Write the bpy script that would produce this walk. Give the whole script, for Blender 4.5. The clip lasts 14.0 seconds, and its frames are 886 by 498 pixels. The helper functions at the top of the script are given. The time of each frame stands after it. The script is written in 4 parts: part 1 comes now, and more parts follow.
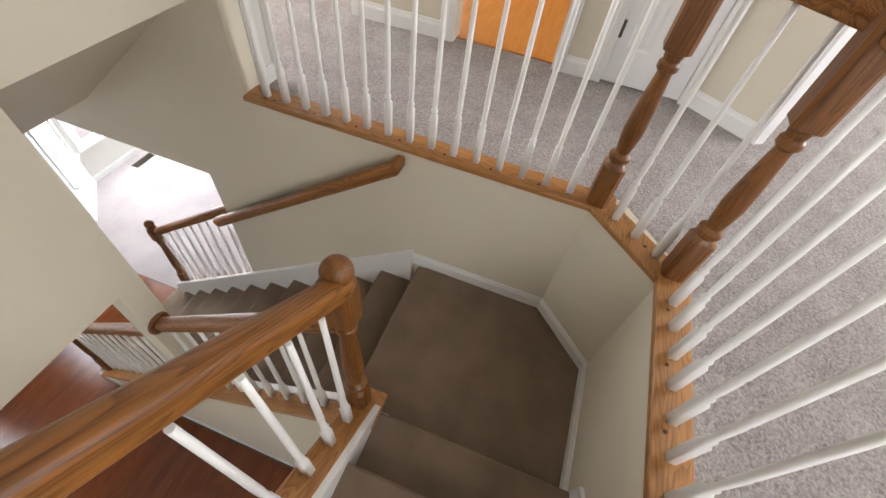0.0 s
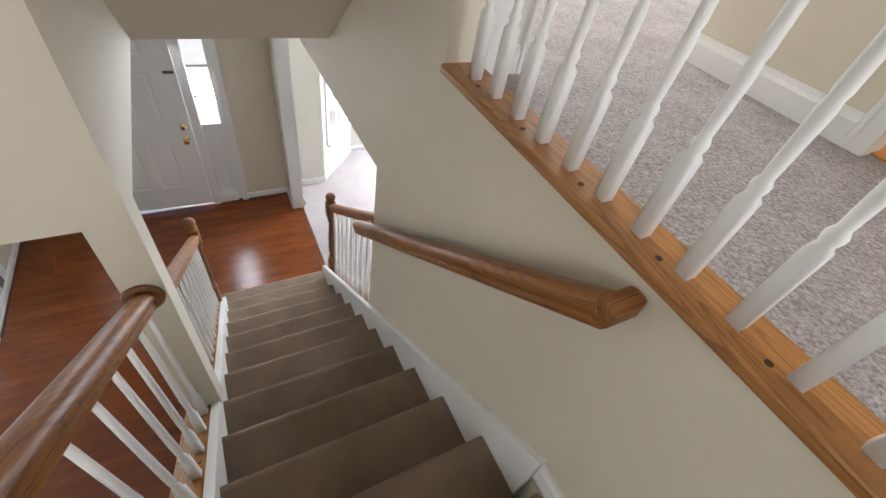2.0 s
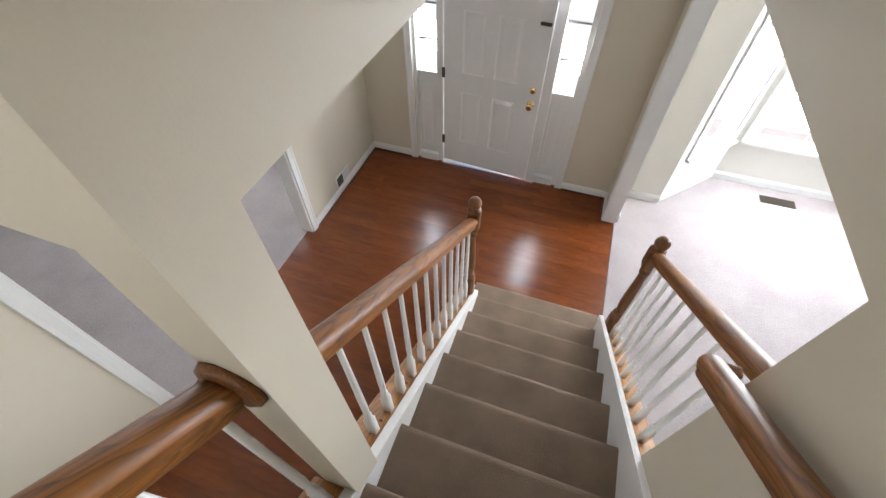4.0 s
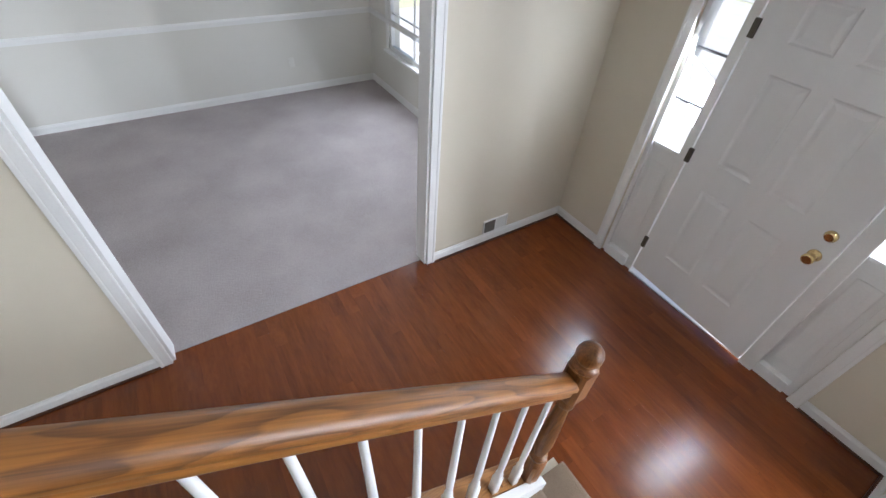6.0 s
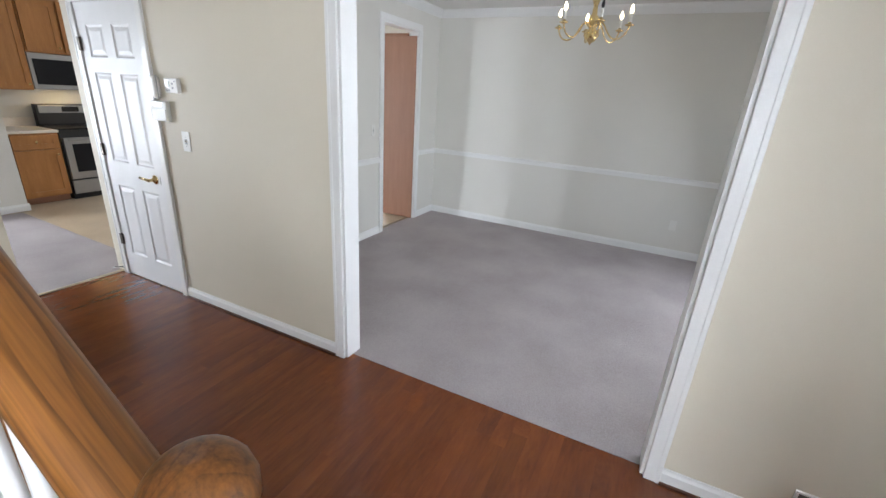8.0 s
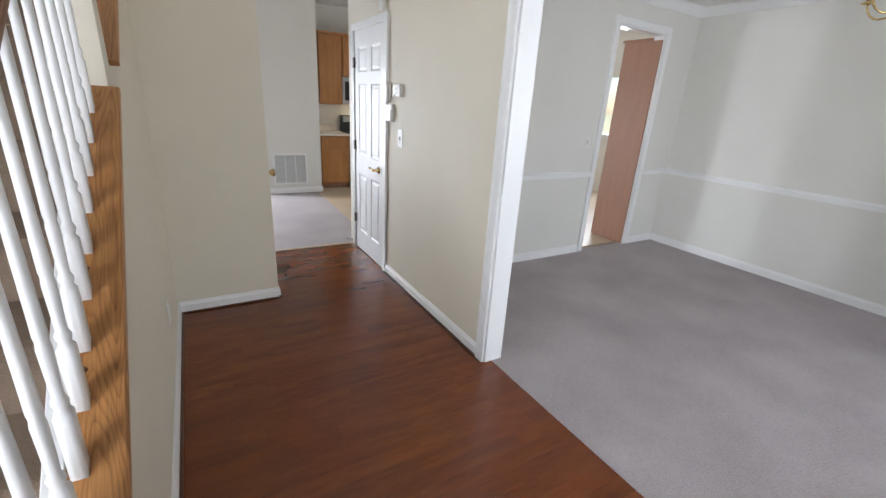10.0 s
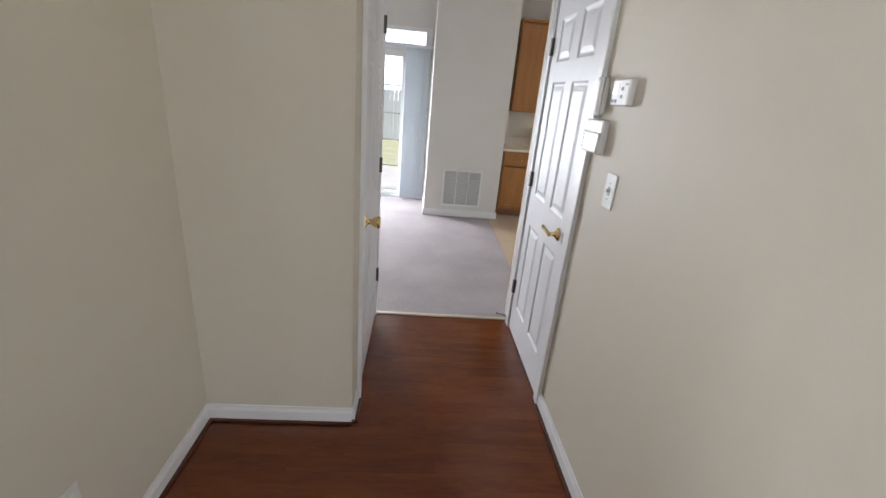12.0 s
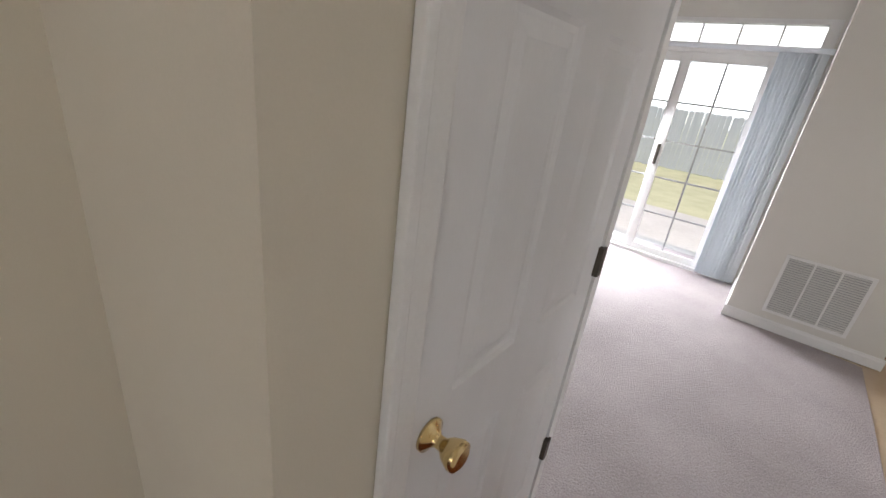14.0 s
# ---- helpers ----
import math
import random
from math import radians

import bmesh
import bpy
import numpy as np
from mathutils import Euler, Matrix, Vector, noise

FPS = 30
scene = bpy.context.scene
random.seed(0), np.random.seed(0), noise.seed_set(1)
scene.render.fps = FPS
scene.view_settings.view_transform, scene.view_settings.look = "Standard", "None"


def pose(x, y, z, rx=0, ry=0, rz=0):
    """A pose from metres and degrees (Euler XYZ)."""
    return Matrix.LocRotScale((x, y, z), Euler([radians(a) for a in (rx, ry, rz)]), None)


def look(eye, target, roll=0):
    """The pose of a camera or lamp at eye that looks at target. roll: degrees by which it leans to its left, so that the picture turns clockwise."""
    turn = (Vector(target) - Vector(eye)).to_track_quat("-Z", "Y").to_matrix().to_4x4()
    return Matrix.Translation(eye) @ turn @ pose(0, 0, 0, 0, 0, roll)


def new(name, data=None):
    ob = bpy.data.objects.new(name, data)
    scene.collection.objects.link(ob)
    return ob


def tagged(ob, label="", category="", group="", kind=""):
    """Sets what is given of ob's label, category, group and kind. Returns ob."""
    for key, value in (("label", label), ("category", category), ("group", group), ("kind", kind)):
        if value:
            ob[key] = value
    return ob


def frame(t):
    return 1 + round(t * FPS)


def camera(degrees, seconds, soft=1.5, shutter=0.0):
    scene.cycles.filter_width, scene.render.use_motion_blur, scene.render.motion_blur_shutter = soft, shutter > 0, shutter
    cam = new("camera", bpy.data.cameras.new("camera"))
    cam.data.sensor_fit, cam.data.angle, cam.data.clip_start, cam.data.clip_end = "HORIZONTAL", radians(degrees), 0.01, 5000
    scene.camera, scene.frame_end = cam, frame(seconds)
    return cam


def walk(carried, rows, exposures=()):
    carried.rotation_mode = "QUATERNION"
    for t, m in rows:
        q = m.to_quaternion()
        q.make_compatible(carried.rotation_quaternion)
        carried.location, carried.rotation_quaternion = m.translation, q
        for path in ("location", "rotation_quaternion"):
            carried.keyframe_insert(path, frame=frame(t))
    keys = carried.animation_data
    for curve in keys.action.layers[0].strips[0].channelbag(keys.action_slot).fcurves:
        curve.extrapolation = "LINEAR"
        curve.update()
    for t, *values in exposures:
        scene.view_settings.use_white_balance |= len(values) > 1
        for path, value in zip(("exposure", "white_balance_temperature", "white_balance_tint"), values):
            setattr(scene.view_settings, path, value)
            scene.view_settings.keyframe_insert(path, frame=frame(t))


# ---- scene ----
cam = camera(93.4, 14.0)

PATH = [
    (0, (-0.486, -3.227, 4.242), (0.738, -2.931, 2.688), 8.8),
    (0.5, (-0.25, -3.235, 4.034), (0.952, -2.853, 2.482), 10.4),
    (1, (-0.034, -3.136, 3.848), (1.164, -2.565, 2.351), 11.0),
    (1.5, (0.134, -3.062, 3.665), (1.182, -2.134, 2.238), 11.9),
    (2, (0.324, -2.844, 3.523), (1.15, -1.691, 2.114), 13.0),
    (2.5, (0.437, -2.598, 3.453), (0.855, -1.332, 1.963), 11.0),
    (3, (0.46, -2.35, 3.353), (0.635, -1.035, 1.856), 9.5),
    (3.5, (0.384, -2.122, 3.166), (0.302, -0.832, 1.641), 7.3),
    (3.7, (0.384, -2.041, 3.085), (0.163, -0.806, 1.528), 3.9),
    (5.8, (0.321, -1.114, 2.371), (-0.812, -0.286, 0.947), 2.0),
    (6, (0.307, -1.009, 2.296), (-0.905, -0.188, 0.933), 4.1),
    (6.5, (0.314, -0.72, 2.08), (-1.146, -0.136, 0.844), 5.5),
    (7, (0.23, -0.529, 1.88), (-1.432, -0.361, 0.781), 1.1),
    (7.5, (0.206, -0.33, 1.722), (-1.543, -0.701, 0.825), 3.2),
    (8, (0.121, -0.086, 1.612), (-1.569, -0.9, 0.919), 3.7),
    (8.5, (0.051, 0.109, 1.559), (-1.426, -1.1, 0.963), 1.7),
    (8.7, (-0.026, 0.174, 1.571), (-1.376, -1.165, 0.951), 0.8),
    (9.7, (-0.22, 0.2, 1.5), (-1.27, -1.345, 0.86), 2.4),
    (10.8, (-0.488, -0.259, 1.509), (-1.114, -2.021, 0.799), 4.5),
    (11, (-0.578, -0.425, 1.498), (-1.111, -2.229, 0.818), 4.1),
    (11.5, (-0.791, -0.865, 1.523), (-1.136, -2.72, 0.862), 5.0),
    (12, (-0.93, -1.38, 1.505), (-1.083, -3.248, 0.807), 5.2),
    (12.5, (-1.071, -1.827, 1.502), (-1.005, -3.692, 0.781), 5.5),
    (13, (-1.076, -2.246, 1.485), (-0.797, -4.081, 0.742), 6.8),
    (13.5, (-1.061, -2.561, 1.489), (-0.384, -4.276, 0.715), 7.3),
    (14, (-1.027, -2.799, 1.5), (0.079, -4.283, 0.742), 7.6),
]
walk(cam, [(t, look(eye, target, roll)) for t, eye, target, roll in PATH],
     [(0, 0.14, 6700, 13), (1, 0.24, 6650, 13), (2, 0.12, 6500, 12), (3, 0.28, 6700, 12), (3.7, 0.24, 6650, 12), (6, 0.26, 6150, 12), (8.5, 0.12, 6350, 12), (11, 0.04, 6400, 14), (12.3, -0.14, 6550, 15), (14, -0.24, 6850, 17)])

# ---------------------------------------------------------------- light
world = bpy.data.worlds.new("world")
scene.world = world
world.use_nodes = True
wn = world.node_tree
sky = wn.nodes.new("ShaderNodeTexSky")
sky.sky_type = 'NISHITA'
sky.sun_disc = False
sky.dust_density = 0.6
sky.sun_elevation = radians(50)
sky.sun_rotation = radians(279)
wn.nodes["Background"].inputs[1].default_value = 0.15
wn.links.new(sky.outputs[0], wn.nodes["Background"].inputs[0])

sun = new("sun", bpy.data.lights.new("sun", 'SUN'))
sun.data.energy, sun.data.angle, sun.data.color = 4.6, radians(0.6), (1.0, 0.95, 0.88)
sun.matrix_world = look((0, 0, 20), (9.0, -1.5, 8.0))


def window_light(x, y, z, tx, ty, tz, w, h, watts, color=(0.86, 0.93, 1.0)):
    """Sky light in a window's opening."""
    lamp = new("window_light", bpy.data.lights.new("window_light", 'AREA'))
    lamp.data.shape, lamp.data.size, lamp.data.size_y = 'RECTANGLE', w, h
    lamp.data.energy, lamp.data.color = watts, color
    lamp.matrix_world = look((x, y, z), (tx, ty, tz))
    return lamp


DAY = (0.86, 0.93, 1.0)
window_light(-3.45, 1.42, 1.35, -1.9, -0.9, 0.4, 2.1, 1.4, 48, DAY)            # dining room window
window_light(2.7, 2.32, 1.35, -1.6, 0.4, 1.45, 1.2, 1.6, 62, DAY)                # living room bay
window_light(3.80, 2.04, 1.35, -1.6, 0.3, 1.5, 0.5, 1.6, 145, DAY)
window_light(1.63, 2.02, 1.35, 2.6, 1.1, 1.0, 0.5, 1.6, 15, DAY)
window_light(0.60, -7.60, 1.05, 0.1, -6.4, 0.1, 0.6, 1.8, 185, DAY)            # sliding door
window_light(2.6, 1.62, 4.4, 2.2, -2, 3.4, 1.9, 1.3, 190, (0.95, 0.975, 1.0))  # bedroom at the top of the stairs, its window assumed, out of view
window_light(2.3, -6.62, 4.4, 1.4, -3.0, 3.4, 1.7, 1.2, 80, (0.95, 0.975, 1.0))  # assumed upper hall window, out of view
window_light(-1.72, -4.82, 4.4, 0.9, -3.0, 3.0, 1.3, 1.2, 40, (0.97, 0.985, 1.0))  # added side window, unseen, to brighten the stair wall
window_light(-7.05, -5.5, 1.6, -3.0, -5.8, 0.9, 1.6, 1.0, 75, DAY)             # added kitchen light in an unseen opening
for sx in (-0.99, 0.267):
    window_light(sx, 1.61, 1.47, sx - 0.3, 0.2, 0.9, 0.17, 0.78, 8, DAY)        # entrance sidelights

# ---------------------------------------------------------------- materials


def mat(name, color, rough=0.5, metal=0.0, spec=0.5):
    m = bpy.data.materials.new(name)
    m.use_nodes = True
    b = m.node_tree.nodes["Principled BSDF"]
    b.inputs["Base Color"].default_value = (*color, 1)
    b.inputs["Roughness"].default_value = rough
    b.inputs["Metallic"].default_value = metal
    b.inputs["Specular IOR Level"].default_value = spec
    return m


def grained(name, dark, light, rough, scale, stretch=(1, 1, 1), bump=0.1, bump_scale=None, detail=6, vary=0.0, rough2=None, dist=0.002, fineness=0.35):
    """Two scales of noise between two colours, with bump and, where asked, a change from piece to piece."""
    m = mat(name, light, rough)
    nt, b = m.node_tree, m.node_tree.nodes["Principled BSDF"]
    co = nt.nodes.new("ShaderNodeTexCoord")
    mp = nt.nodes.new("ShaderNodeMapping")
    mp.inputs["Scale"].default_value = stretch
    nt.links.new(co.outputs["Object"], mp.inputs[0])
    source = mp.outputs[0]
    if vary:
        info = nt.nodes.new("ShaderNodeObjectInfo")
        shift = nt.nodes.new("ShaderNodeVectorMath")
        shift.operation = 'MULTIPLY_ADD'
        nt.links.new(info.outputs["Random"], shift.inputs[0])
        shift.inputs[1].default_value = (37, 53, 71)
        nt.links.new(source, shift.inputs[2])
        source = shift.outputs[0]
    big = nt.nodes.new("ShaderNodeTexNoise")
    big.inputs["Scale"].default_value, big.inputs["Detail"].default_value = scale, detail
    fine = nt.nodes.new("ShaderNodeTexNoise")
    fine.inputs["Scale"].default_value, fine.inputs["Detail"].default_value = bump_scale or scale * 12, 3
    nt.links.new(source, big.inputs["Vector"])
    nt.links.new(source, fine.inputs["Vector"])
    both = nt.nodes.new("ShaderNodeMix")
    both.inputs[0].default_value = fineness
    nt.links.new(big.outputs[0], both.inputs[2])
    nt.links.new(fine.outputs[0], both.inputs[3])
    ramp = nt.nodes.new("ShaderNodeValToRGB")
    ramp.color_ramp.elements[0].position, ramp.color_ramp.elements[1].position = 0.3, 0.7
    ramp.color_ramp.elements[0].color, ramp.color_ramp.elements[1].color = (*dark, 1), (*light, 1)
    nt.links.new(both.outputs[0], ramp.inputs[0])
    out = ramp.outputs[0]
    if vary:
        hsv = nt.nodes.new("ShaderNodeHueSaturation")
        rng = nt.nodes.new("ShaderNodeMapRange")
        rng.inputs[3].default_value, rng.inputs[4].default_value = 1 - vary, 1 + vary
        nt.links.new(info.outputs["Random"], rng.inputs[0])
        nt.links.new(rng.outputs[0], hsv.inputs["Value"])
        nt.links.new(out, hsv.inputs["Color"])
        out = hsv.outputs[0]
    nt.links.new(out, b.inputs["Base Color"])
    if rough2 is not None:
        rr = nt.nodes.new("ShaderNodeMapRange")
        rr.inputs[3].default_value, rr.inputs[4].default_value = rough, rough2
        nt.links.new(big.outputs[0], rr.inputs[0])
        nt.links.new(rr.outputs[0], b.inputs["Roughness"])
    if bump:
        bp = nt.nodes.new("ShaderNodeBump")
        bp.inputs["Strength"].default_value, bp.inputs["Distance"].default_value = bump, dist
        nt.links.new(fine.outputs[0], bp.inputs["Height"])
        nt.links.new(bp.outputs[0], b.inputs["Normal"])
    return m


def oak_material(name, dark, light, rough, axis, tilt=(0, 0, 0), ring=0.28):
    """Stained oak with long cathedral grain along one axis."""
    m = mat(name, light, rough)
    nt, b = m.node_tree, m.node_tree.nodes["Principled BSDF"]
    co = nt.nodes.new("ShaderNodeTexCoord")
    mp = nt.nodes.new("ShaderNodeMapping")
    s = [1.0, 1.0, 1.0]
    s[axis] = 0.12
    mp.inputs["Scale"].default_value = s
    turn = nt.nodes.new("ShaderNodeMapping")
    turn.inputs["Rotation"].default_value = [radians(a) for a in tilt]
    nt.links.new(co.outputs["Object"], turn.inputs[0])
    nt.links.new(turn.outputs[0], mp.inputs[0])
    wob = nt.nodes.new("ShaderNodeTexNoise")
    wob.inputs["Scale"].default_value, wob.inputs["Detail"].default_value, wob.inputs["Roughness"].default_value = 11, 2, 0.35
    nt.links.new(mp.outputs[0], wob.inputs["Vector"])
    rings = nt.nodes.new("ShaderNodeMath")
    rings.operation = 'MULTIPLY'
    rings.inputs[1].default_value = 22
    nt.links.new(wob.outputs[0], rings.inputs[0])
    fr = nt.nodes.new("ShaderNodeMath")
    fr.operation = 'FRACT'
    nt.links.new(rings.outputs[0], fr.inputs[0])
    edge = nt.nodes.new("ShaderNodeValToRGB")
    edge.color_ramp.elements[0].color, edge.color_ramp.elements[1].color = (1, 1, 1, 1), (0.15, 0.15, 0.15, 1)
    edge.color_ramp.elements[0].position, edge.color_ramp.elements[1].position = 0.45, 0.93
    back = edge.color_ramp.elements.new(1.0)
    back.color = (1, 1, 1, 1)
    nt.links.new(fr.outputs[0], edge.inputs[0])
    fine = nt.nodes.new("ShaderNodeMapping")
    f = [1.0, 1.0, 1.0]
    f[axis] = 0.03
    fine.inputs["Scale"].default_value = f
    nt.links.new(turn.outputs[0], fine.inputs[0])
    pores = nt.nodes.new("ShaderNodeTexNoise")
    pores.inputs["Scale"].default_value, pores.inputs["Detail"].default_value = 300, 2
    nt.links.new(fine.outputs[0], pores.inputs["Vector"])
    streak = nt.nodes.new("ShaderNodeTexNoise")
    streak.inputs["Scale"].default_value, streak.inputs["Detail"].default_value = 40, 3
    nt.links.new(fine.outputs[0], streak.inputs["Vector"])
    mix = nt.nodes.new("ShaderNodeMath")
    mix.operation = 'MULTIPLY_ADD'
    mix.inputs[1].default_value = ring
    nt.links.new(edge.outputs[0], mix.inputs[0])
    both = nt.nodes.new("ShaderNodeMath")
    both.operation = 'MULTIPLY_ADD'
    both.inputs[1].default_value = 0.5
    nt.links.new(pores.outputs[0], both.inputs[0])
    half = nt.nodes.new("ShaderNodeMath")
    half.operation = 'MULTIPLY'
    half.inputs[1].default_value = 0.5
    nt.links.new(streak.outputs[0], half.inputs[0])
    nt.links.new(half.outputs[0], both.inputs[2])
    nt.links.new(both.outputs[0], mix.inputs[2])
    ramp = nt.nodes.new("ShaderNodeValToRGB")
    ramp.color_ramp.elements[0].position, ramp.color_ramp.elements[1].position = 0.46, 0.92
    ramp.color_ramp.elements[0].color, ramp.color_ramp.elements[1].color = (*dark, 1), (*light, 1)
    nt.links.new(mix.outputs[0], ramp.inputs[0])
    nt.links.new(ramp.outputs[0], b.inputs["Base Color"])
    bp = nt.nodes.new("ShaderNodeBump")
    bp.inputs["Strength"].default_value, bp.inputs["Distance"].default_value = 0.15, 0.001
    nt.links.new(pores.outputs[0], bp.inputs["Height"])
    nt.links.new(bp.outputs[0], b.inputs["Normal"])
    return m


PAINT = grained("wall_paint", (0.63, 0.578, 0.474), (0.675, 0.622, 0.515), 0.62, 1.2, bump=0.08, bump_scale=260)
PAINT_DINING = grained("dining_paint", (0.66, 0.645, 0.60), (0.71, 0.695, 0.65), 0.62, 1.2, bump=0.08, bump_scale=260)
CEIL = grained("ceiling_paint", (0.72, 0.71, 0.68), (0.78, 0.77, 0.74), 0.8, 1.5, bump=0.1, bump_scale=180)
TRIM = grained("trim_enamel", (0.74, 0.74, 0.73), (0.82, 0.82, 0.81), 0.32, 1.6, bump=0.03, bump_scale=120)
DOORW = grained("door_enamel", (0.74, 0.745, 0.75), (0.80, 0.805, 0.81), 0.44, 1.2, (6, 6, 1), bump=0.06, bump_scale=60)
BALW = grained("baluster_enamel", (0.77, 0.77, 0.755), (0.81, 0.81, 0.795), 0.3, 4, bump=0)
OAK_TONES = ((0.095, 0.031, 0.006), (0.315, 0.122, 0.024), 0.42)
PLUG_SHADE = mat("plug_and_shade", (0.06, 0.022, 0.008), 0.6)
OAK_X = oak_material("oak_x", *OAK_TONES, 0)
OAK_Y = oak_material("oak_y", *OAK_TONES, 1)
OAK_Z = oak_material("oak_z", *OAK_TONES, 2, ring=0.13)
OAK_YS = oak_material("oak_sloped_y", *OAK_TONES, 1, (36.65, 0, 0))
CAP_TONES = ((0.20, 0.080, 0.020), (0.44, 0.205, 0.065), 0.4)
CAP_X = oak_material("oak_cap_x", *CAP_TONES, 0)
CAP_Y = oak_material("oak_cap_y", *CAP_TONES, 1)
CAP_YS = oak_material("oak_cap_sloped_y", *CAP_TONES, 1, (36.65, 0, 0))
CAP_XS = oak_material("oak_cap_sloped_x", *CAP_TONES, 0, (0, -37.2, 0))
OAK_XS = oak_material("oak_sloped_x", *OAK_TONES, 0, (0, -37.2, 0))
PLANK = grained("cherry_plank", (0.10, 0.0215, 0.005), (0.195, 0.05, 0.0105), 0.16, 2.2, (0.8, 5, 5), bump=0.03, bump_scale=12, vary=0.10, rough2=0.27, dist=0.0006)
SHOE = grained("stained_shoe", (0.05, 0.014, 0.005), (0.10, 0.03, 0.009), 0.4, 8, (1, 1, 4), bump=0.03)
GAP = mat("plank_gap", (0.10, 0.022, 0.006), 0.5)
CARPET_STAIR = grained("stair_carpet", (0.165, 0.113, 0.075), (0.275, 0.20, 0.142), 0.95, 5, bump=0.9, bump_scale=330, dist=0.006)
CARPET = grained("grey_carpet", (0.30, 0.263, 0.262), (0.47, 0.425, 0.425), 0.95, 1.7, bump=1.0, bump_scale=130, detail=9, dist=0.007, fineness=0.42)
CARPET_UP = grained("upper_carpet", (0.19, 0.165, 0.158), (0.50, 0.455, 0.44), 0.95, 6, bump=1.0, bump_scale=105, dist=0.016, fineness=0.72)
VINYL = grained("kitchen_vinyl", (0.46, 0.36, 0.25), (0.56, 0.45, 0.32), 0.4, 3, bump=0.05)
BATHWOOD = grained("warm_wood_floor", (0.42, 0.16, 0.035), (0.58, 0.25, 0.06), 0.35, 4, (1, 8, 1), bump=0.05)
BRASS = mat("brass", (0.76, 0.58, 0.29), 0.18, 1.0)
STRIP = mat("pale_strip", (0.72, 0.64, 0.50), 0.4, 0.6)
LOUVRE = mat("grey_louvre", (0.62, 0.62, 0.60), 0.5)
SILL = mat("door_sill_metal", (0.75, 0.74, 0.73), 0.45, 0.1)
BRONZE = mat("dark_hinge", (0.10, 0.085, 0.07), 0.4, 0.9)
STEEL = mat("stainless", (0.36, 0.36, 0.36), 0.4, 1.0)
BLACK = mat("black_glass", (0.012, 0.012, 0.014), 0.3, 0.0, 0.2)
IRON = mat("black_enamel", (0.015, 0.015, 0.016), 0.4)
PLASTIC = mat("white_plastic", (0.74, 0.73, 0.69), 0.42)
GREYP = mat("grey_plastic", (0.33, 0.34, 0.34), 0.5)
SHADOWED = mat("register_shadow", (0.13, 0.12, 0.11), 0.6)
LCD = mat("lcd", (0.30, 0.35, 0.30), 0.2)
CAB = grained("cabinet_oak", (0.30, 0.12, 0.03), (0.44, 0.20, 0.06), 0.35, 5, (4, 4, 0.5), bump=0.05)
PANEL = grained("brown_panel", (0.27, 0.13, 0.075), (0.33, 0.165, 0.10), 0.5, 3, (6, 6, 0.6), bump=0.05)
COUNTER = grained("counter", (0.66, 0.60, 0.53), (0.76, 0.70, 0.62), 0.3, 30, bump=0.02)
BLIND = mat("blind_vinyl", (0.80, 0.85, 0.90), 0.5)
GRASS = grained("lawn", (0.42, 0.43, 0.26), (0.58, 0.58, 0.38), 0.9, 2, bump=0.6, bump_scale=30)
CONCRETE = grained("concrete", (0.50, 0.49, 0.47), (0.62, 0.61, 0.59), 0.8, 2, bump=0.2)
FENCEW = grained("weathered_fence", (0.66, 0.69, 0.74), (0.78, 0.81, 0.85), 0.8, 4, (8, 8, 1), bump=0.2)
GLASS = mat("glass", (1, 1, 1), 0.0)
GLASS.node_tree.nodes["Principled BSDF"].inputs["Transmission Weight"].default_value = 1.0
GLASS.node_tree.nodes["Principled BSDF"].inputs["IOR"].default_value = 1.05
BULB = mat("lit_bulb", (1, 0.9, 0.7), 0.3)
BULB.node_tree.nodes["Principled BSDF"].inputs["Emission Color"].default_value = (1.0, 0.78, 0.45, 1)
BULB.node_tree.nodes["Principled BSDF"].inputs["Emission Strength"].default_value = 16
COOKLIGHT = mat("hood_lamp", (1, 0.9, 0.7), 0.3)
COOKLIGHT.node_tree.nodes["Principled BSDF"].inputs["Emission Color"].default_value = (1.0, 0.72, 0.35, 1)
COOKLIGHT.node_tree.nodes["Principled BSDF"].inputs["Emission Strength"].default_value = 10

# ---------------------------------------------------------------- mesh tools


def add_box(bm, x0, x1, y0, y1, z0, z1):
    v = [bm.verts.new(p) for p in ((x0, y0, z0), (x1, y0, z0), (x1, y1, z0), (x0, y1, z0), (x0, y0, z1), (x1, y0, z1), (x1, y1, z1), (x0, y1, z1))]
    for q in ((3, 2, 1, 0), (4, 5, 6, 7), (0, 1, 5, 4), (1, 2, 6, 5), (2, 3, 7, 6), (3, 0, 4, 7)):
        bm.faces.new([v[i] for i in q])
    return v


def box_bm(x0, x1, y0, y1, z0, z1, bevel=0.0):
    bm = bmesh.new()
    add_box(bm, min(x0, x1), max(x0, x1), min(y0, y1), max(y0, y1), min(z0, z1), max(z0, z1))
    if bevel:
        bmesh.ops.bevel(bm, geom=bm.edges[:], offset=bevel, segments=2, affect='EDGES', profile=0.5)
    return bm


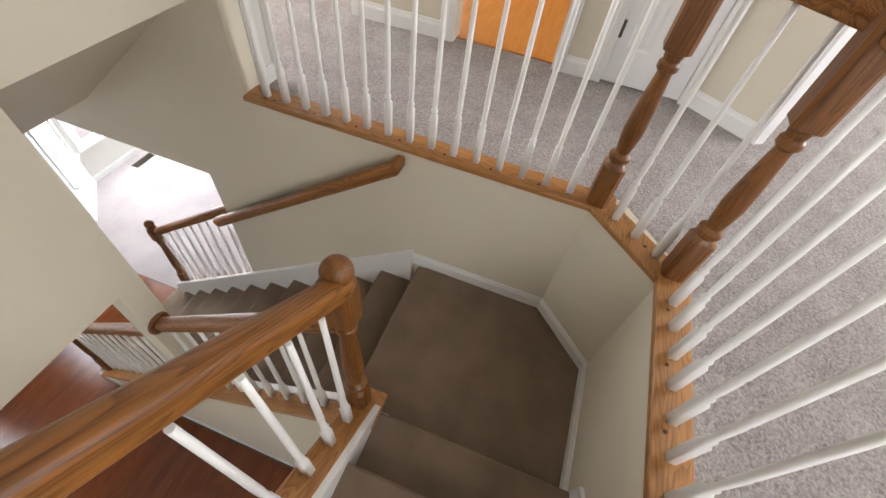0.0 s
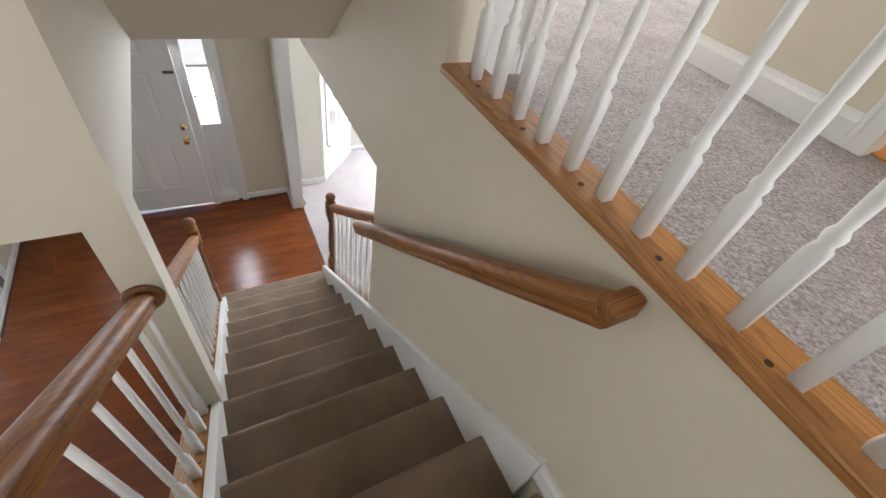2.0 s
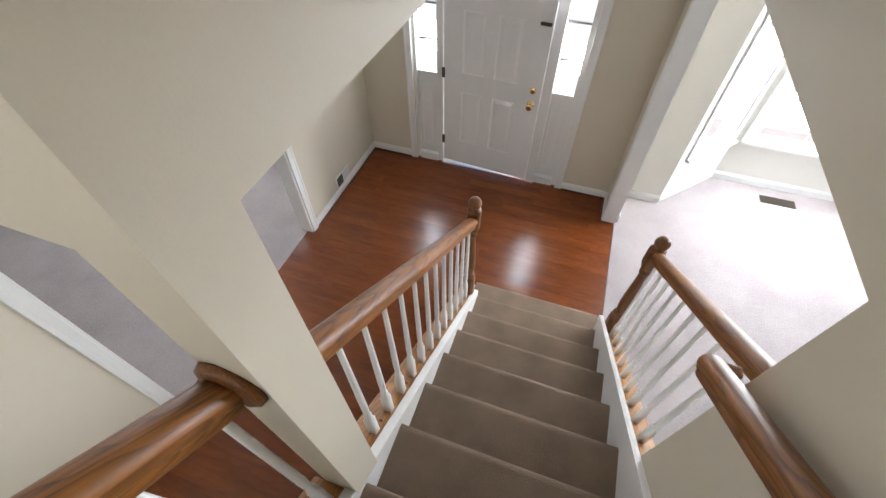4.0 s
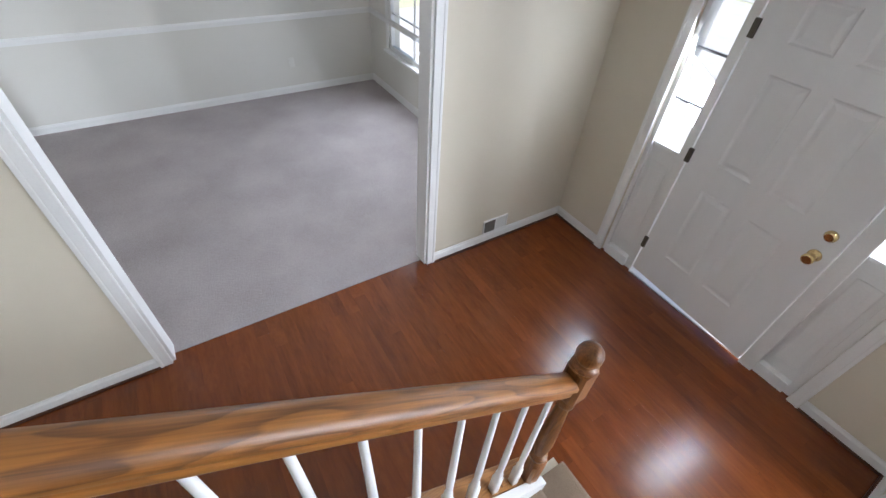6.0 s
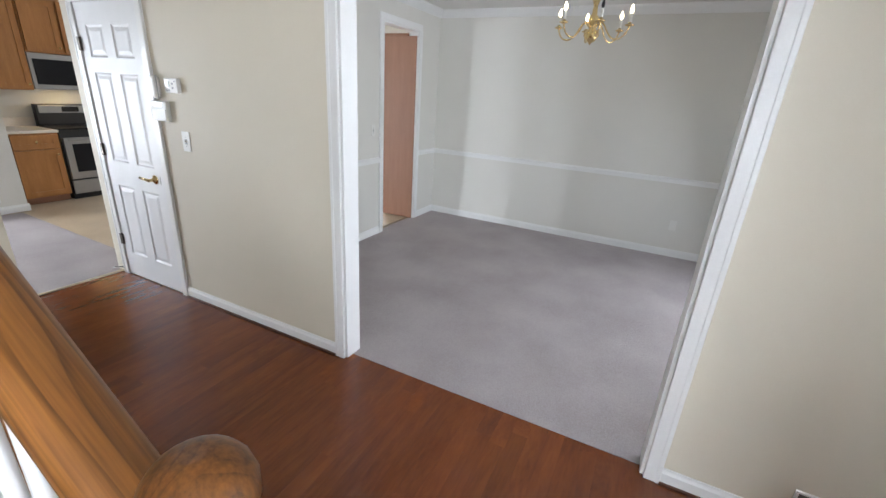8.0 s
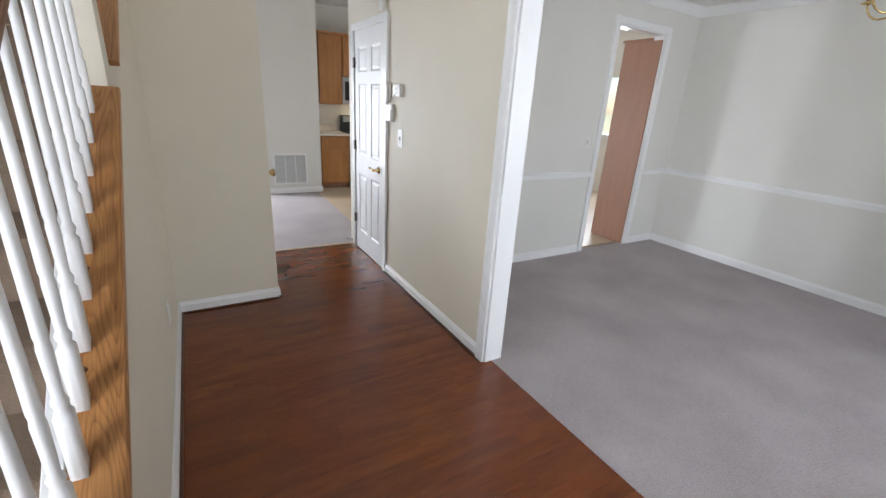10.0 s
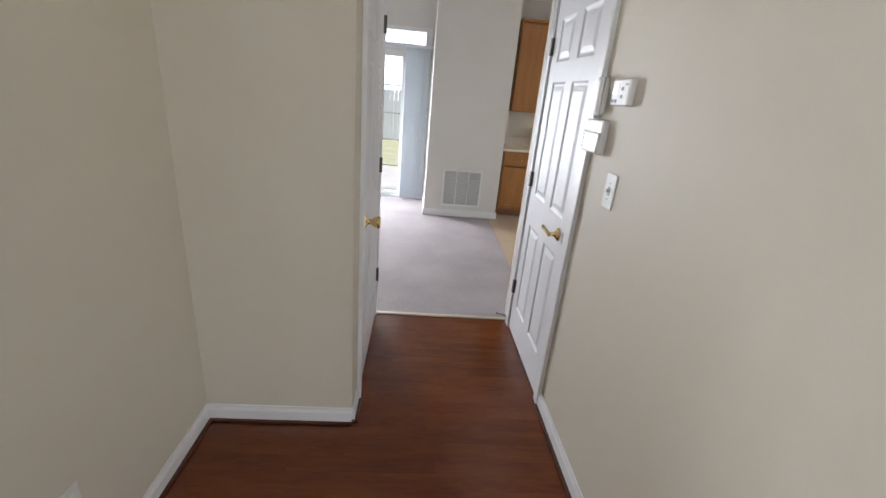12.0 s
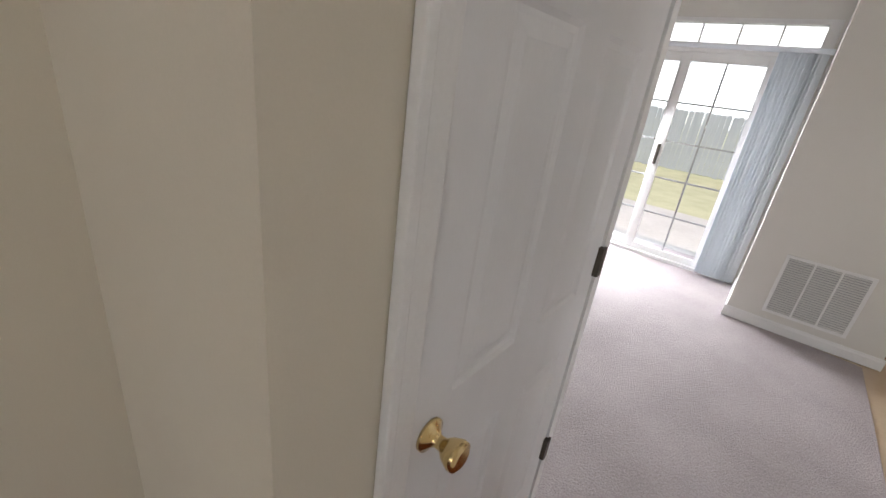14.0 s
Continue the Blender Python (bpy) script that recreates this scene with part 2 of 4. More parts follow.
def prism(points, lo, hi, axis, bevel=0.0):
    """A prism: an outline in the two other axes (in the order x, y, z), drawn out along the axis from lo to hi."""
    bm = bmesh.new()

    def at(p, h):
        q = list(p)
        q.insert(axis, h)
        return q
    a = [bm.verts.new(at(p, lo)) for p in points]
    b = [bm.verts.new(at(p, hi)) for p in points]
    n = len(points)
    bm.faces.new(a[::-1])
    bm.faces.new(b)
    for i in range(n):
        bm.faces.new((a[i], a[(i + 1) % n], b[(i + 1) % n], b[i]))
    bmesh.ops.recalc_face_normals(bm, faces=bm.faces[:])
    if bevel:
        bmesh.ops.bevel(bm, geom=bm.edges[:], offset=bevel, segments=2, affect='EDGES', profile=0.5)
    return bm


def sweep(profile, a, b, up=(0, 0, 1)):
    """A profile (sideways, up) drawn straight from a to b."""
    a, b = Vector(a), Vector(b)
    along = (b - a).normalized()
    side = along.cross(Vector(up)).normalized()
    top = side.cross(along)
    bm = bmesh.new()
    ra = [bm.verts.new(a + side * u + top * v) for u, v in profile]
    rb = [bm.verts.new(b + side * u + top * v) for u, v in profile]
    n = len(profile)
    bm.faces.new(ra[::-1])
    bm.faces.new(rb)
    for i in range(n):
        bm.faces.new((ra[i], ra[(i + 1) % n], rb[(i + 1) % n], rb[i]))
    bmesh.ops.recalc_face_normals(bm, faces=bm.faces[:])
    return bm


def lathe(bm, rings, n=12, at=(0, 0, 0), square=()):
    """Turned shape from (height, radius) rings; rings whose number is in square are square."""
    loops = []
    for i, (z, r) in enumerate(rings):
        loop = []
        for k in range(n):
            a = 2 * math.pi * (k + 0.5) / n
            c, s = math.cos(a), math.sin(a)
            if i in square:
                d = max(abs(c), abs(s))
                c, s = c / d, s / d
            loop.append(bm.verts.new((at[0] + r * c, at[1] + r * s, at[2] + z)))
        loops.append(loop)
    for l0, l1 in zip(loops, loops[1:]):
        for k in range(n):
            f = bm.faces.new((l0[k], l0[(k + 1) % n], l1[(k + 1) % n], l1[k]))
            f.smooth = True
    bm.faces.new(loops[0][::-1])
    bm.faces.new(loops[-1])
    return bm


def mesh_of(name, bm, material):
    me = bpy.data.meshes.new(name)
    bm.to_mesh(me)
    bm.free()
    me.materials.append(material)
    return me


def part(name, bm, material, parent, label=""):
    ob = new(name, mesh_of(name, bm, material))
    ob.parent = parent
    return tagged(ob, label)


def solid(name, bm, material, label, category, kind="structure"):
    return tagged(new(name, mesh_of(name, bm, material)), label, category, kind=kind)


def base(name, label, category, at=(0, 0, 0), group="", kind=""):
    ob = new(name)
    ob.location = at
    return tagged(ob, label, category, group, kind)


def smooth(ob):
    for p in ob.data.polygons:
        p.use_smooth = True
    return ob


def room_wall(name, axis, at, thick, lo, hi, z0, z1, holes, material, label):
    """A wall across the axis, from at to at + thick, along the other axis from lo to hi, with holes (lo, hi, z0, z1)."""
    bm = bmesh.new()

    def add(a, b, c, d):
        if b - a < 1e-4 or d - c < 1e-4:
            return
        t0, t1 = min(at, at + thick), max(at, at + thick)
        if axis == 0:
            add_box(bm, t0, t1, a, b, c, d)
        else:
            add_box(bm, a, b, t0, t1, c, d)
    cuts = sorted(holes)
    x = lo
    for a, b, c, d in cuts:
        add(x, a, z0, z1)
        add(a, b, z0, c)
        add(a, b, d, z1)
        x = b
    add(x, hi, z0, z1)
    return solid(name, bm, material, label, "wall")


# ---------------------------------------------------------------- plan
R, G = 0.186, 0.25            # riser and tread
LAND, UP = 12 * R, 16 * R     # landing and upper floor
UPF = UP + 0.03               # top of the upper carpet
CEILZ = 2.655
XW = 0.935                    # wall along the flight
XL = 0.070                    # face of the column
XS = -0.042                   # hall face of the wall under the stairs
YB = -3.785                   # wall behind the landing
YC = -1.795                   # cross wall over the hall
YD = 1.54                     # front wall
XD = -1.657                   # wall towards the dining room
XF = -5.17                   # dining room's far wall
YK = -2.875                   # dining room's rear wall
YF = 1.33                     # dining room's front wall
YJ = -2.972                   # wall that juts into the hall
XH = -0.70                    # closet wall in the hall
YT = -4.02                    # threshold to the family room
YV = -6.66                    # wall with the air return
YS = -7.47                    # wall with the sliding door
CAPZ = 3.052                  # top of the oak cap round the upper hall


def nose(k):
    return -(k - 1) * G, k * R


def slope(y):
    """Height of the nosing line at y."""
    return R * (1 - y / G)


# floors
hall_floor = solid("floor_hall", box_bm(XD - 0.06, 1.03, YT, 1.66, -0.12, -0.014), GAP, "cherry-stained hardwood floor of the foyer and hall", "floor")
solid("floor_dining", box_bm(XF - 0.2, XD - 0.055, YK - 0.05, YF + 0.1, -0.12, 0.004), CARPET, "grey wall-to-wall carpet with vacuum marks", "floor")
solid("floor_living", prism([(1.034, -4.0), (6.0, -4.0), (6.0, 3.4), (1.034, 3.4)], -0.12, 0.004, 2), CARPET, "pale grey wall-to-wall carpet", "floor")
solid("floor_family", prism([(XD - 0.02, YT - 0.02), (4.2, YT - 0.02), (4.2, -8.0), (-1.3, -8.0), (-1.3, -6.7), (-1.92, -6.6), (-1.88, -4.5)], -0.12, 0.004, 2), CARPET, "pale grey wall-to-wall carpet worn near the threshold", "floor")
solid("floor_kitchen", box_bm(-7.2, -1.2, -8.1, -2.99, -0.125, -0.004), VINYL, "tan sheet vinyl kitchen floor", "floor")

# walls of hall and foyer
room_wall("wall_dining", 0, XD, -0.12, YT - 0.09, YD, 0, CEILZ, [(-3.925, -3.19, 0, 2.06), (-1.58, 0.17, 0, 2.45)], PAINT, "cream painted wall with a wide cased opening")
room_wall("wall_front", 1, YD, 0.16, XD - 0.2, 1.10, 0, CEILZ, [(-1.12, 0.40, 0, 2.12)], PAINT, "cream painted front wall round the entrance")
room_wall("wall_foyer_stub", 0, 0.925, 0.11, 1.22, YD, 0, CEILZ, [], PAINT, "short cream wall end at the living room opening")
room_wall("wall_closet_front", 1, YJ, -0.1, XH, XS, 0, 2.40, [], PAINT, "cream wall jutting into the hall under the stairs")
room_wall("wall_closet_side", 0, XH, 0.1, YT - 0.02, YJ - 0.1, 0, CEILZ - 0.1, [(-3.99, -3.20, 0, 2.06)], PAINT, "cream closet wall along the hall")
E0 = -0.30                    # where the knee walls begin behind the newels
bm = prism([(YJ, 0), (-0.02, 0), (-0.02, 0.15), (E0, 0.15), (E0, slope(E0) + 0.03), (-2.80, slope(-2.80) + 0.03), (YJ, 2.35)], XS, XL - 0.035, 0)
solid("wall_stair_hall", bm, PAINT, "cream wall under the stair's sloping oak cap", "wall")
bm = prism([(-1.33, 0), (-0.02, 0), (-0.02, 0.15), (E0, 0.15), (E0, slope(E0) - 0.005), (-1.33, slope(-1.33) - 0.005)], XW + 0.02, XW + 0.12, 0)
solid("wall_stair_living", bm, PAINT, "cream knee wall under the sloping oak cap", "wall")
bm = bmesh.new()
for y0, y1, z0, z1 in ((-3.49, -1.33, 0, CAPZ - 0.024), (-1.33, 0.5, 2.37, CAPZ - 0.024)):
    add_box(bm, XW, XW + 0.12, y0, y1, z0, z1)
solid("wall_stair_tall", bm, PAINT, "tall cream wall along the stairs, open to the living room", "wall")
room_wall("wall_upper_side", 0, XW, 0.12, YC, 0.6, CAPZ - 0.024, 5.4, [], PAINT, "cream upper wall over the stairs")
solid("wall_chamfer", prism([(XW, -3.49), (XW + 0.12, -3.49), (XW + 0.12, -3.62), (0.72, YB - 0.12), (0.65, YB - 0.12), (0.65, YB)], 0, CAPZ - 0.024, 2), PAINT, "cream angled wall at the landing's corner", "wall")
room_wall("wall_landing_back", 1, YB, -0.12, -0.74, 0.65, 2.20, CAPZ - 0.024, [], PAINT, "cream wall behind the landing")
room_wall("wall_closet_inside", 1, YB, -0.12, XH + 0.12, 0.65, 0, 2.20, [], PAINT, "cream wall inside the closet under the landing")
room_wall("wall_cross", 1, YC, 0.11, -1.7, XL, CEILZ, 5.4, [], PAINT, "cream upper wall over the hall")
room_wall("wall_over_stairs", 1, YC, 0.11, XL, XW, 3.515, 5.4, [], PAINT, "cream wall over the stairs")
solid("wall_column", prism([(YC, slope(YC) + 0.031), (YC + 0.11, slope(YC + 0.11) + 0.031), (YC + 0.11, CEILZ), (YC, CEILZ)], XS, XL, 0), PAINT, "narrow cream wall post between two stair rails", "wall")
bm = prism([(YC + 0.11, 3.515), (-0.57, CEILZ), (0.3, CEILZ), (0.3, 3.2), (YC + 0.11, 4.1)], XL, XW, 0)
solid("wall_soffit", bm, PAINT, "cream sloping soffit over the stairs", "wall")
solid("wall_soffit_side", prism([(YC + 0.11, CEILZ), (0.5, CEILZ), (0.5, 5.3), (YC + 0.11, 5.3)], XS, XL - 0.002, 0), PAINT, "cream upper wall beside the soffit", "wall")
room_wall("wall_upper_west", 0, -1.70, -0.12, YT - 0.09, YC, 2.657, 5.4, [], PAINT, "cream upper wall")
# This hole only takes the added side light; the window is unseen.
room_wall("wall_upper_west_end", 0, -1.70, -0.12, -6.6, YT - 0.09, 2.98, 5.4, [(-5.5, -4.15, 3.8, 5.0)], PAINT, "cream upper wall with an added, unseen window")

# ceilings
solid("ceiling_hall", box_bm(XD, XS, YC + 0.11, YD, CEILZ, 2.9), CEIL, "flat white painted ceiling", "ceiling")
solid("ceiling_foyer", box_bm(XS, 1.04, 0.5, YD, CEILZ, 2.9), CEIL, "flat white painted ceiling", "ceiling")
solid("ceiling_back_hall", box_bm(XD, XH, YT - 0.1, -2.98, 2.84, 2.9), CEIL, "flat white painted ceiling", "ceiling")
solid("ceiling_dining", box_bm(XF - 0.1, XD - 0.12, YK - 0.1, YF + 0.1, 2.60, 2.85), CEIL, "flat white painted dining room ceiling", "ceiling")
solid("ceiling_living", box_bm(1.06, 6.1, -4.1, 3.5, CEILZ, 2.85), CEIL, "flat white painted ceiling", "ceiling")
solid("ceiling_family", box_bm(-2.0, 4.3, -8.2, YT - 0.1, 2.87, 2.97), CEIL, "flat white painted ceiling", "ceiling")
solid("ceiling_kitchen", box_bm(-7.3, -2.0, -8.2, YK - 0.12, 2.87, 2.97), CEIL, "flat white kitchen ceiling", "ceiling")
solid("ceiling_upper", box_bm(-1.9, 5.2, -6.8, 1.7, 5.4, 5.5), CEIL, "flat white upper floor ceiling", "ceiling")

# dining room
room_wall("wall_dining_far", 0, XF, -0.12, YK - 0.1, YF + 0.1, 0, 2.7, [], PAINT_DINING, "pale grey-green dining room wall")
room_wall("wall_dining_rear", 1, YK, -0.12, XF - 0.1, XD - 0.12, 0, 2.7, [(-4.64, -3.91, 0, 2.30)], PAINT_DINING, "pale grey-green dining room wall with a cased doorway")
room_wall("wall_dining_front", 1, YF, 0.14, XF - 0.1, XD - 0.12, 0, 2.7, [(-4.62, -2.35, 0.56, 2.1)], PAINT_DINING, "pale grey-green dining room wall with a window")
# living room with its bay
room_wall("wall_living_front", 1, 1.64, 0.14, 1.0, 1.42, 0, CEILZ, [], PAINT_DINING, "pale wall beside the bay window")


def slab(name, x0, y0, x1, y1, thick, holes, label, z1=CEILZ):
    """A wall between two plan points, with holes (from, to, z0, z1) along it."""
    a, b = Vector((x0, y0, 0)), Vector((x1, y1, 0))
    bm = bmesh.new()
    x, length = 0, (b - a).length
    for p, q, c, d in sorted(holes) + [(length, length, 0, 0)]:
        for s, e, zz0, zz1 in ((x, p, 0, z1), (p, q, 0, c), (p, q, d, z1)):
            if e - s > 1e-4 and zz1 - zz0 > 1e-4:
                add_box(bm, s, e, 0, thick, zz0, zz1)
        x = q
    bmesh.ops.transform(bm, matrix=Matrix.Translation(a) @ Matrix.Rotation(math.atan2(y1 - y0, x1 - x0), 4, 'Z'), verts=bm.verts[:])
    return solid(name, bm, PAINT_DINING, label, "wall")


slab("wall_bay_side", 1.42, 1.66, 1.95, 2.24, 0.12, [(0.16, 0.70, 0.50, 2.15)], "pale angled bay wall with a window")
slab("wall_bay_front", 1.95, 2.24, 3.45, 2.24, 0.12, [(0.12, 1.38, 0.50, 2.15)], "pale bay wall with a wide window")
slab("wall_bay_end", 3.45, 2.24, 4.0, 1.66, 0.12, [(0.12, 0.66, 0.50, 2.15)], "pale angled bay wall with a window")
slab("wall_living_front_end", 4.0, 1.66, 6.1, 1.66, 0.12, [], "pale living room wall")
slab("wall_living_far", 6.0, 3.4, 6.0, -4.1, 0.12, [], "pale living room wall")
slab("wall_living_rear", 6.1, -4.0, 1.0, -4.0, 0.1, [], "pale living room wall")
# family room and kitchen
room_wall("wall_return", 1, YV, -0.12, -2.005, -1.065, 0, 2.88, [], PAINT_DINING, "pale wall with an air return grille")
room_wall("wall_return_side", 0, -1.065, -0.12, YS, YV - 0.12, 0, 2.88, [], PAINT_DINING, "pale wall beside the sliding door")
room_wall("wall_slider", 1, YS, -0.14, -1.3, 4.3, 0, 2.88, [(-1.04, 0.95, 0.0, 2.27)], PAINT_DINING, "pale wall round the sliding glass door")
room_wall("wall_family_end", 0, 4.2, 0.12, -8.0, YT, 0, 2.88, [], PAINT_DINING, "pale family room wall")
room_wall("wall_family_hall", 1, YT + 0.05, -0.07, XH + 0.1, 4.3, 0, 2.88, [], PAINT_DINING, "pale family room wall")
room_wall("wall_family_over", 1, YT, -0.09, -2.1, XH + 0.1, 2.84, 2.95, [], PAINT_DINING, "pale wall over the hall's end")
room_wall("wall_kitchen_back", 1, -7.45, -0.12, -7.2, -1.21, 0, 2.88, [], PAINT_DINING, "pale kitchen wall behind the counter")
# The hole is made for the added kitchen light, out of view.
room_wall("wall_kitchen_end", 0, -7.0, -0.12, -8.0, YK - 0.1, 0, 2.88, [(-6.3, -4.7, 1.1, 2.1)], PAINT_DINING, "pale kitchen wall")

# upper hall
bm = prism([(XW + 0.05, -1.2), (XW + 0.05, -3.47), (0.68, YB - 0.05), (-0.70, YB - 0.05), (-0.70, -2.95), (-1.7, -2.95), (-1.7, -6.6), (5.0, -6.6), (5.0, 1.6), (XW + 0.12, 1.6), (XW + 0.12, -1.2)], 2.86, UPF, 2)
solid("floor_upper", bm, CARPET_UP, "beige grey frieze carpet of the upper hall", "floor")
room_wall("wall_upper_hall", 0, 2.10, 0.12, -3.925, -1.75, UPF, 5.4, [(-3.86, -3.40, UPF, UPF + 2.05), (-3.10, -2.46, UPF, UPF + 2.05)], PAINT, "cream upper hall wall with doorways")
solid("wall_upper_angle", prism([(2.10, -3.926), (1.885, -4.25), (1.985, -4.32), (2.22, -3.926)], UPF, 5.4, 2), PAINT, "cream angled wall beside the upper hall door", "wall")
solid("trim_upper_angle", prism([(1.885, -4.252), (1.868, -4.264), (1.905, -4.32), (1.985, -4.325)], UPF, UPF + 2.1, 2), TRIM, "white door casing at the angled wall's end", "trim")
room_wall("wall_upper_end", 1, YC + 0.02, 0.12, XW + 0.12, 1.20, UPF, 5.4, [], PAINT_DINING, "white wall end beside the upper balustrade")
room_wall("wall_upper_far", 0, 5.0, 0.12, -6.6, 1.6, UPF, 5.4, [], PAINT_DINING, "white upper wall")
room_wall("wall_upper_south", 1, -6.6, -0.12, -1.8, 5.1, UPF, 5.4, [(1.4, 3.2, UPF + 0.8, UPF + 2.1)], PAINT_DINING, "white upper wall with an assumed, unseen window")
room_wall("wall_upper_north", 1, 1.6, 0.12, 0.9, 5.1, UPF, 5.4, [(1.6, 3.6, UPF + 0.7, UPF + 2.1)], PAINT_DINING, "white bedroom wall with an assumed, unseen window")
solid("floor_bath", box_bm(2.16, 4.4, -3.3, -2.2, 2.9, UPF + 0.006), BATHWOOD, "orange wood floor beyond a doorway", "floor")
# The back wall takes the same orange wood colour as the floor.
room_wall("wall_bath_back", 0, 3.6, 0.1, -3.4, -2.1, UPF, 5.4, [], BATHWOOD, "wall coloured orange like the wood floor, beyond the doorway")

# ---------------------------------------------------------------- trim


def board(name, x0, y0, x1, y1, z, h, t, side, material=TRIM, label="white painted baseboard", cat="baseboard"):
    """A moulded board along a wall, from one plan point to another, standing t off to the given side (+1 left, -1 right)."""
    a, b = Vector((x0, y0, z)), Vector((x1, y1, z))
    s = -side
    prof = [(0, 0), (s * t, 0), (s * t, h * 0.72), (s * t * 0.55, h * 0.86), (s * t * 0.4, h), (0, h)]
    return solid(name, sweep(prof, a, b), material, label, cat)


BB = 0.085
for p in ((XD, -3.13, XD, -1.645, -1), (XD, 0.235, XD, YD, -1), (XD, YD, -1.19, YD, -1), (0.47, YD, 0.925, YD, -1), (0.925, YD, 0.925, 1.29, -1),
          (XS, YJ, XH, YJ, -1), (XS, -0.30, XS, YJ, -1), (XH, YJ, XH, -3.12, -1)):
    board("baseboard", *p[:4], 0, BB, 0.014, p[4])
    board("trim_shoe", *p[:4], 0, 0.016, 0.026, p[4], SHOE, "dark stained wooden shoe moulding", "moulding")
for p in ((XF, YK, XF, YF, -1), (-3.84, YK, XD - 0.12, YK, 1), (XF, YK, -4.72, YK, 1), (XF, YF, XD - 0.12, YF, -1), (XD - 0.12, YK, XD - 0.12, -1.67, 1)):
    board("baseboard", *p[:4], 0.004, BB, 0.014, p[4])
    board("trim_chair_rail", *p[:4], 0.845, 0.06, 0.022, p[4], label="white painted chair rail", cat="chair rail")
for p in ((XF, YK, XF, YF, -1), (XF, YK, XD - 0.12, YK, 1), (XF, YF, XD - 0.12, YF, -1)):
    a, b = Vector((p[0], p[1], 2.6)), Vector((p[2], p[3], 2.6))
    s = -p[4]
    solid("trim_crown", sweep([(0, 0), (s * 0.07, 0), (s * 0.06, -0.02), (s * 0.015, -0.07), (0, -0.085)], a, b), TRIM, "white crown moulding", "moulding")
for p in ((1.06, 1.64, 1.42, 1.64, -1), (1.42, 1.66, 1.95, 2.24, -1), (1.95, 2.24, 3.45, 2.24, -1), (1.06, 1.23, 1.06, 1.64, -1), (3.45, 2.24, 4.0, 1.66, -1)):
    board("baseboard", *p[:4], 0.004, BB, 0.014, p[4])
for p in ((-1.05, YV, -2.02, YV, -1), (-1.065, YS, -1.065, YV, -1)):
    board("baseboard", *p[:4], 0.004, BB, 0.014, p[4])
for p in ((2.10, -3.335, 2.10, -3.17, 1), (1.885, -4.25, 2.10, -3.925, 1), (2.10, -2.39, 2.10, -1.75, 1)):
    board("baseboard", *p[:4], UPF, BB + 0.02, 0.014, p[4])
board("baseboard", XW + 0.12, YC + 0.02, 1.20, YC + 0.02, UPF, BB, 0.014, -1)


def casing(name, axis, at, side, lo, hi, z0, z1, w=0.065, t=0.018, far=None, label="white painted door casing"):
    """Casing round an opening in a wall across the axis; it stands on the side (+1, -1) of the face at."""
    top = base(name, label, "trim", kind="structure")

    def leg(nm, a, b, c, d):
        t0, t1 = sorted((at, at + side * t))
        bm = box_bm(t0, t1, a, b, c, d, 0.004) if axis == 0 else box_bm(a, b, t0, t1, c, d, 0.004)
        part(nm, bm, TRIM, top)
        t0, t1 = sorted((at, at + side * (t + 0.003)))
        if nm == "jamb_trim":
            e = b if abs(b - lo) < 1e-6 else a
            o = (a - 0.003, a + 0.018) if e == b else (b - 0.018, b + 0.003)
            bm = box_bm(t0, t1, *o, c, d, 0.004) if axis == 0 else box_bm(*o, t0, t1, c, d, 0.004)
            part("backband", bm, TRIM, top)
    if far:
        t0, t1 = sorted((at, at + side * 0.014))
        part("jamb_trim", box_bm(t0, t1, lo - far, lo, z0, z1 + w), TRIM, top)
        leg("head_trim", lo, hi + w, z1, z1 + w)
    else:
        leg("jamb_trim", lo - w, lo, z0, z1)
        leg("head_trim", lo - w, hi + w, z1, z1 + w)
    leg("jamb_trim", hi, hi + w, z0, z1)
    return top


def lining(name, axis, at, thick, lo, hi, z0, z1, t=0.016, label="white painted jamb lining"):
    top = base(name, label, "trim", kind="structure")
    a0, a1 = sorted((at, at + thick))
    for p, q, c, d in ((lo, lo + t, z0, z1), (hi - t, hi, z0, z1), (lo + t, hi - t, z1 - t, z1)):
        part("lining", box_bm(a0 - 0.002, a1 + 0.002, p, q, c, d) if axis == 0 else box_bm(p, q, a0 - 0.002, a1 + 0.002, c, d), TRIM, top)
    return top


casing("trim_dining_opening", 0, XD, 1, -1.58, 0.17, 0, 2.45)
lining("trim_dining_lining", 0, XD, -0.12, -1.58, 0.17, 0.005, 2.45)
casing("trim_dining_door", 1, YK, 1, -4.64, -3.91, 0.005, 2.30)
lining("trim_dining_door_lining", 1, YK, -0.12, -4.64, -3.91, 0.006, 2.30)
casing("trim_pantry_door", 0, XD, 1, -3.925, -3.19, 0, 2.06, w=0.06)
lining("trim_pantry_lining", 0, XD - 0.002, -0.11, -3.925, -3.19, 0, 2.062, 0.004)
lining("trim_closet_lining", 0, XH + 0.002, 0.09, -3.99, -3.20, 0, 2.062, 0.004)
solid("wall_pantry_back", box_bm(XD - 0.13, XD - 0.115, -3.95, -3.16, 0, 2.1), PAINT, "pale wall behind the hall door", "wall")
solid("wall_closet_back", box_bm(XH + 0.095, XH + 0.11, -4.0, -3.15, 0, 2.1), PAINT, "pale wall inside the closet", "wall")
casing("trim_closet_door", 0, XH, -1, -3.99, -3.20, 0, 2.06, w=0.06, far=0.05)
casing("trim_entrance", 1, YD, -1, -1.12, 0.40, 0, 2.12)
casing("trim_bath", 0, 2.10, -1, -3.10, -2.46, UPF, UPF + 2.05)
casing("trim_upper_door", 0, 2.10, -1, -3.86, -3.40, UPF, UPF + 2.05, w=0.06)
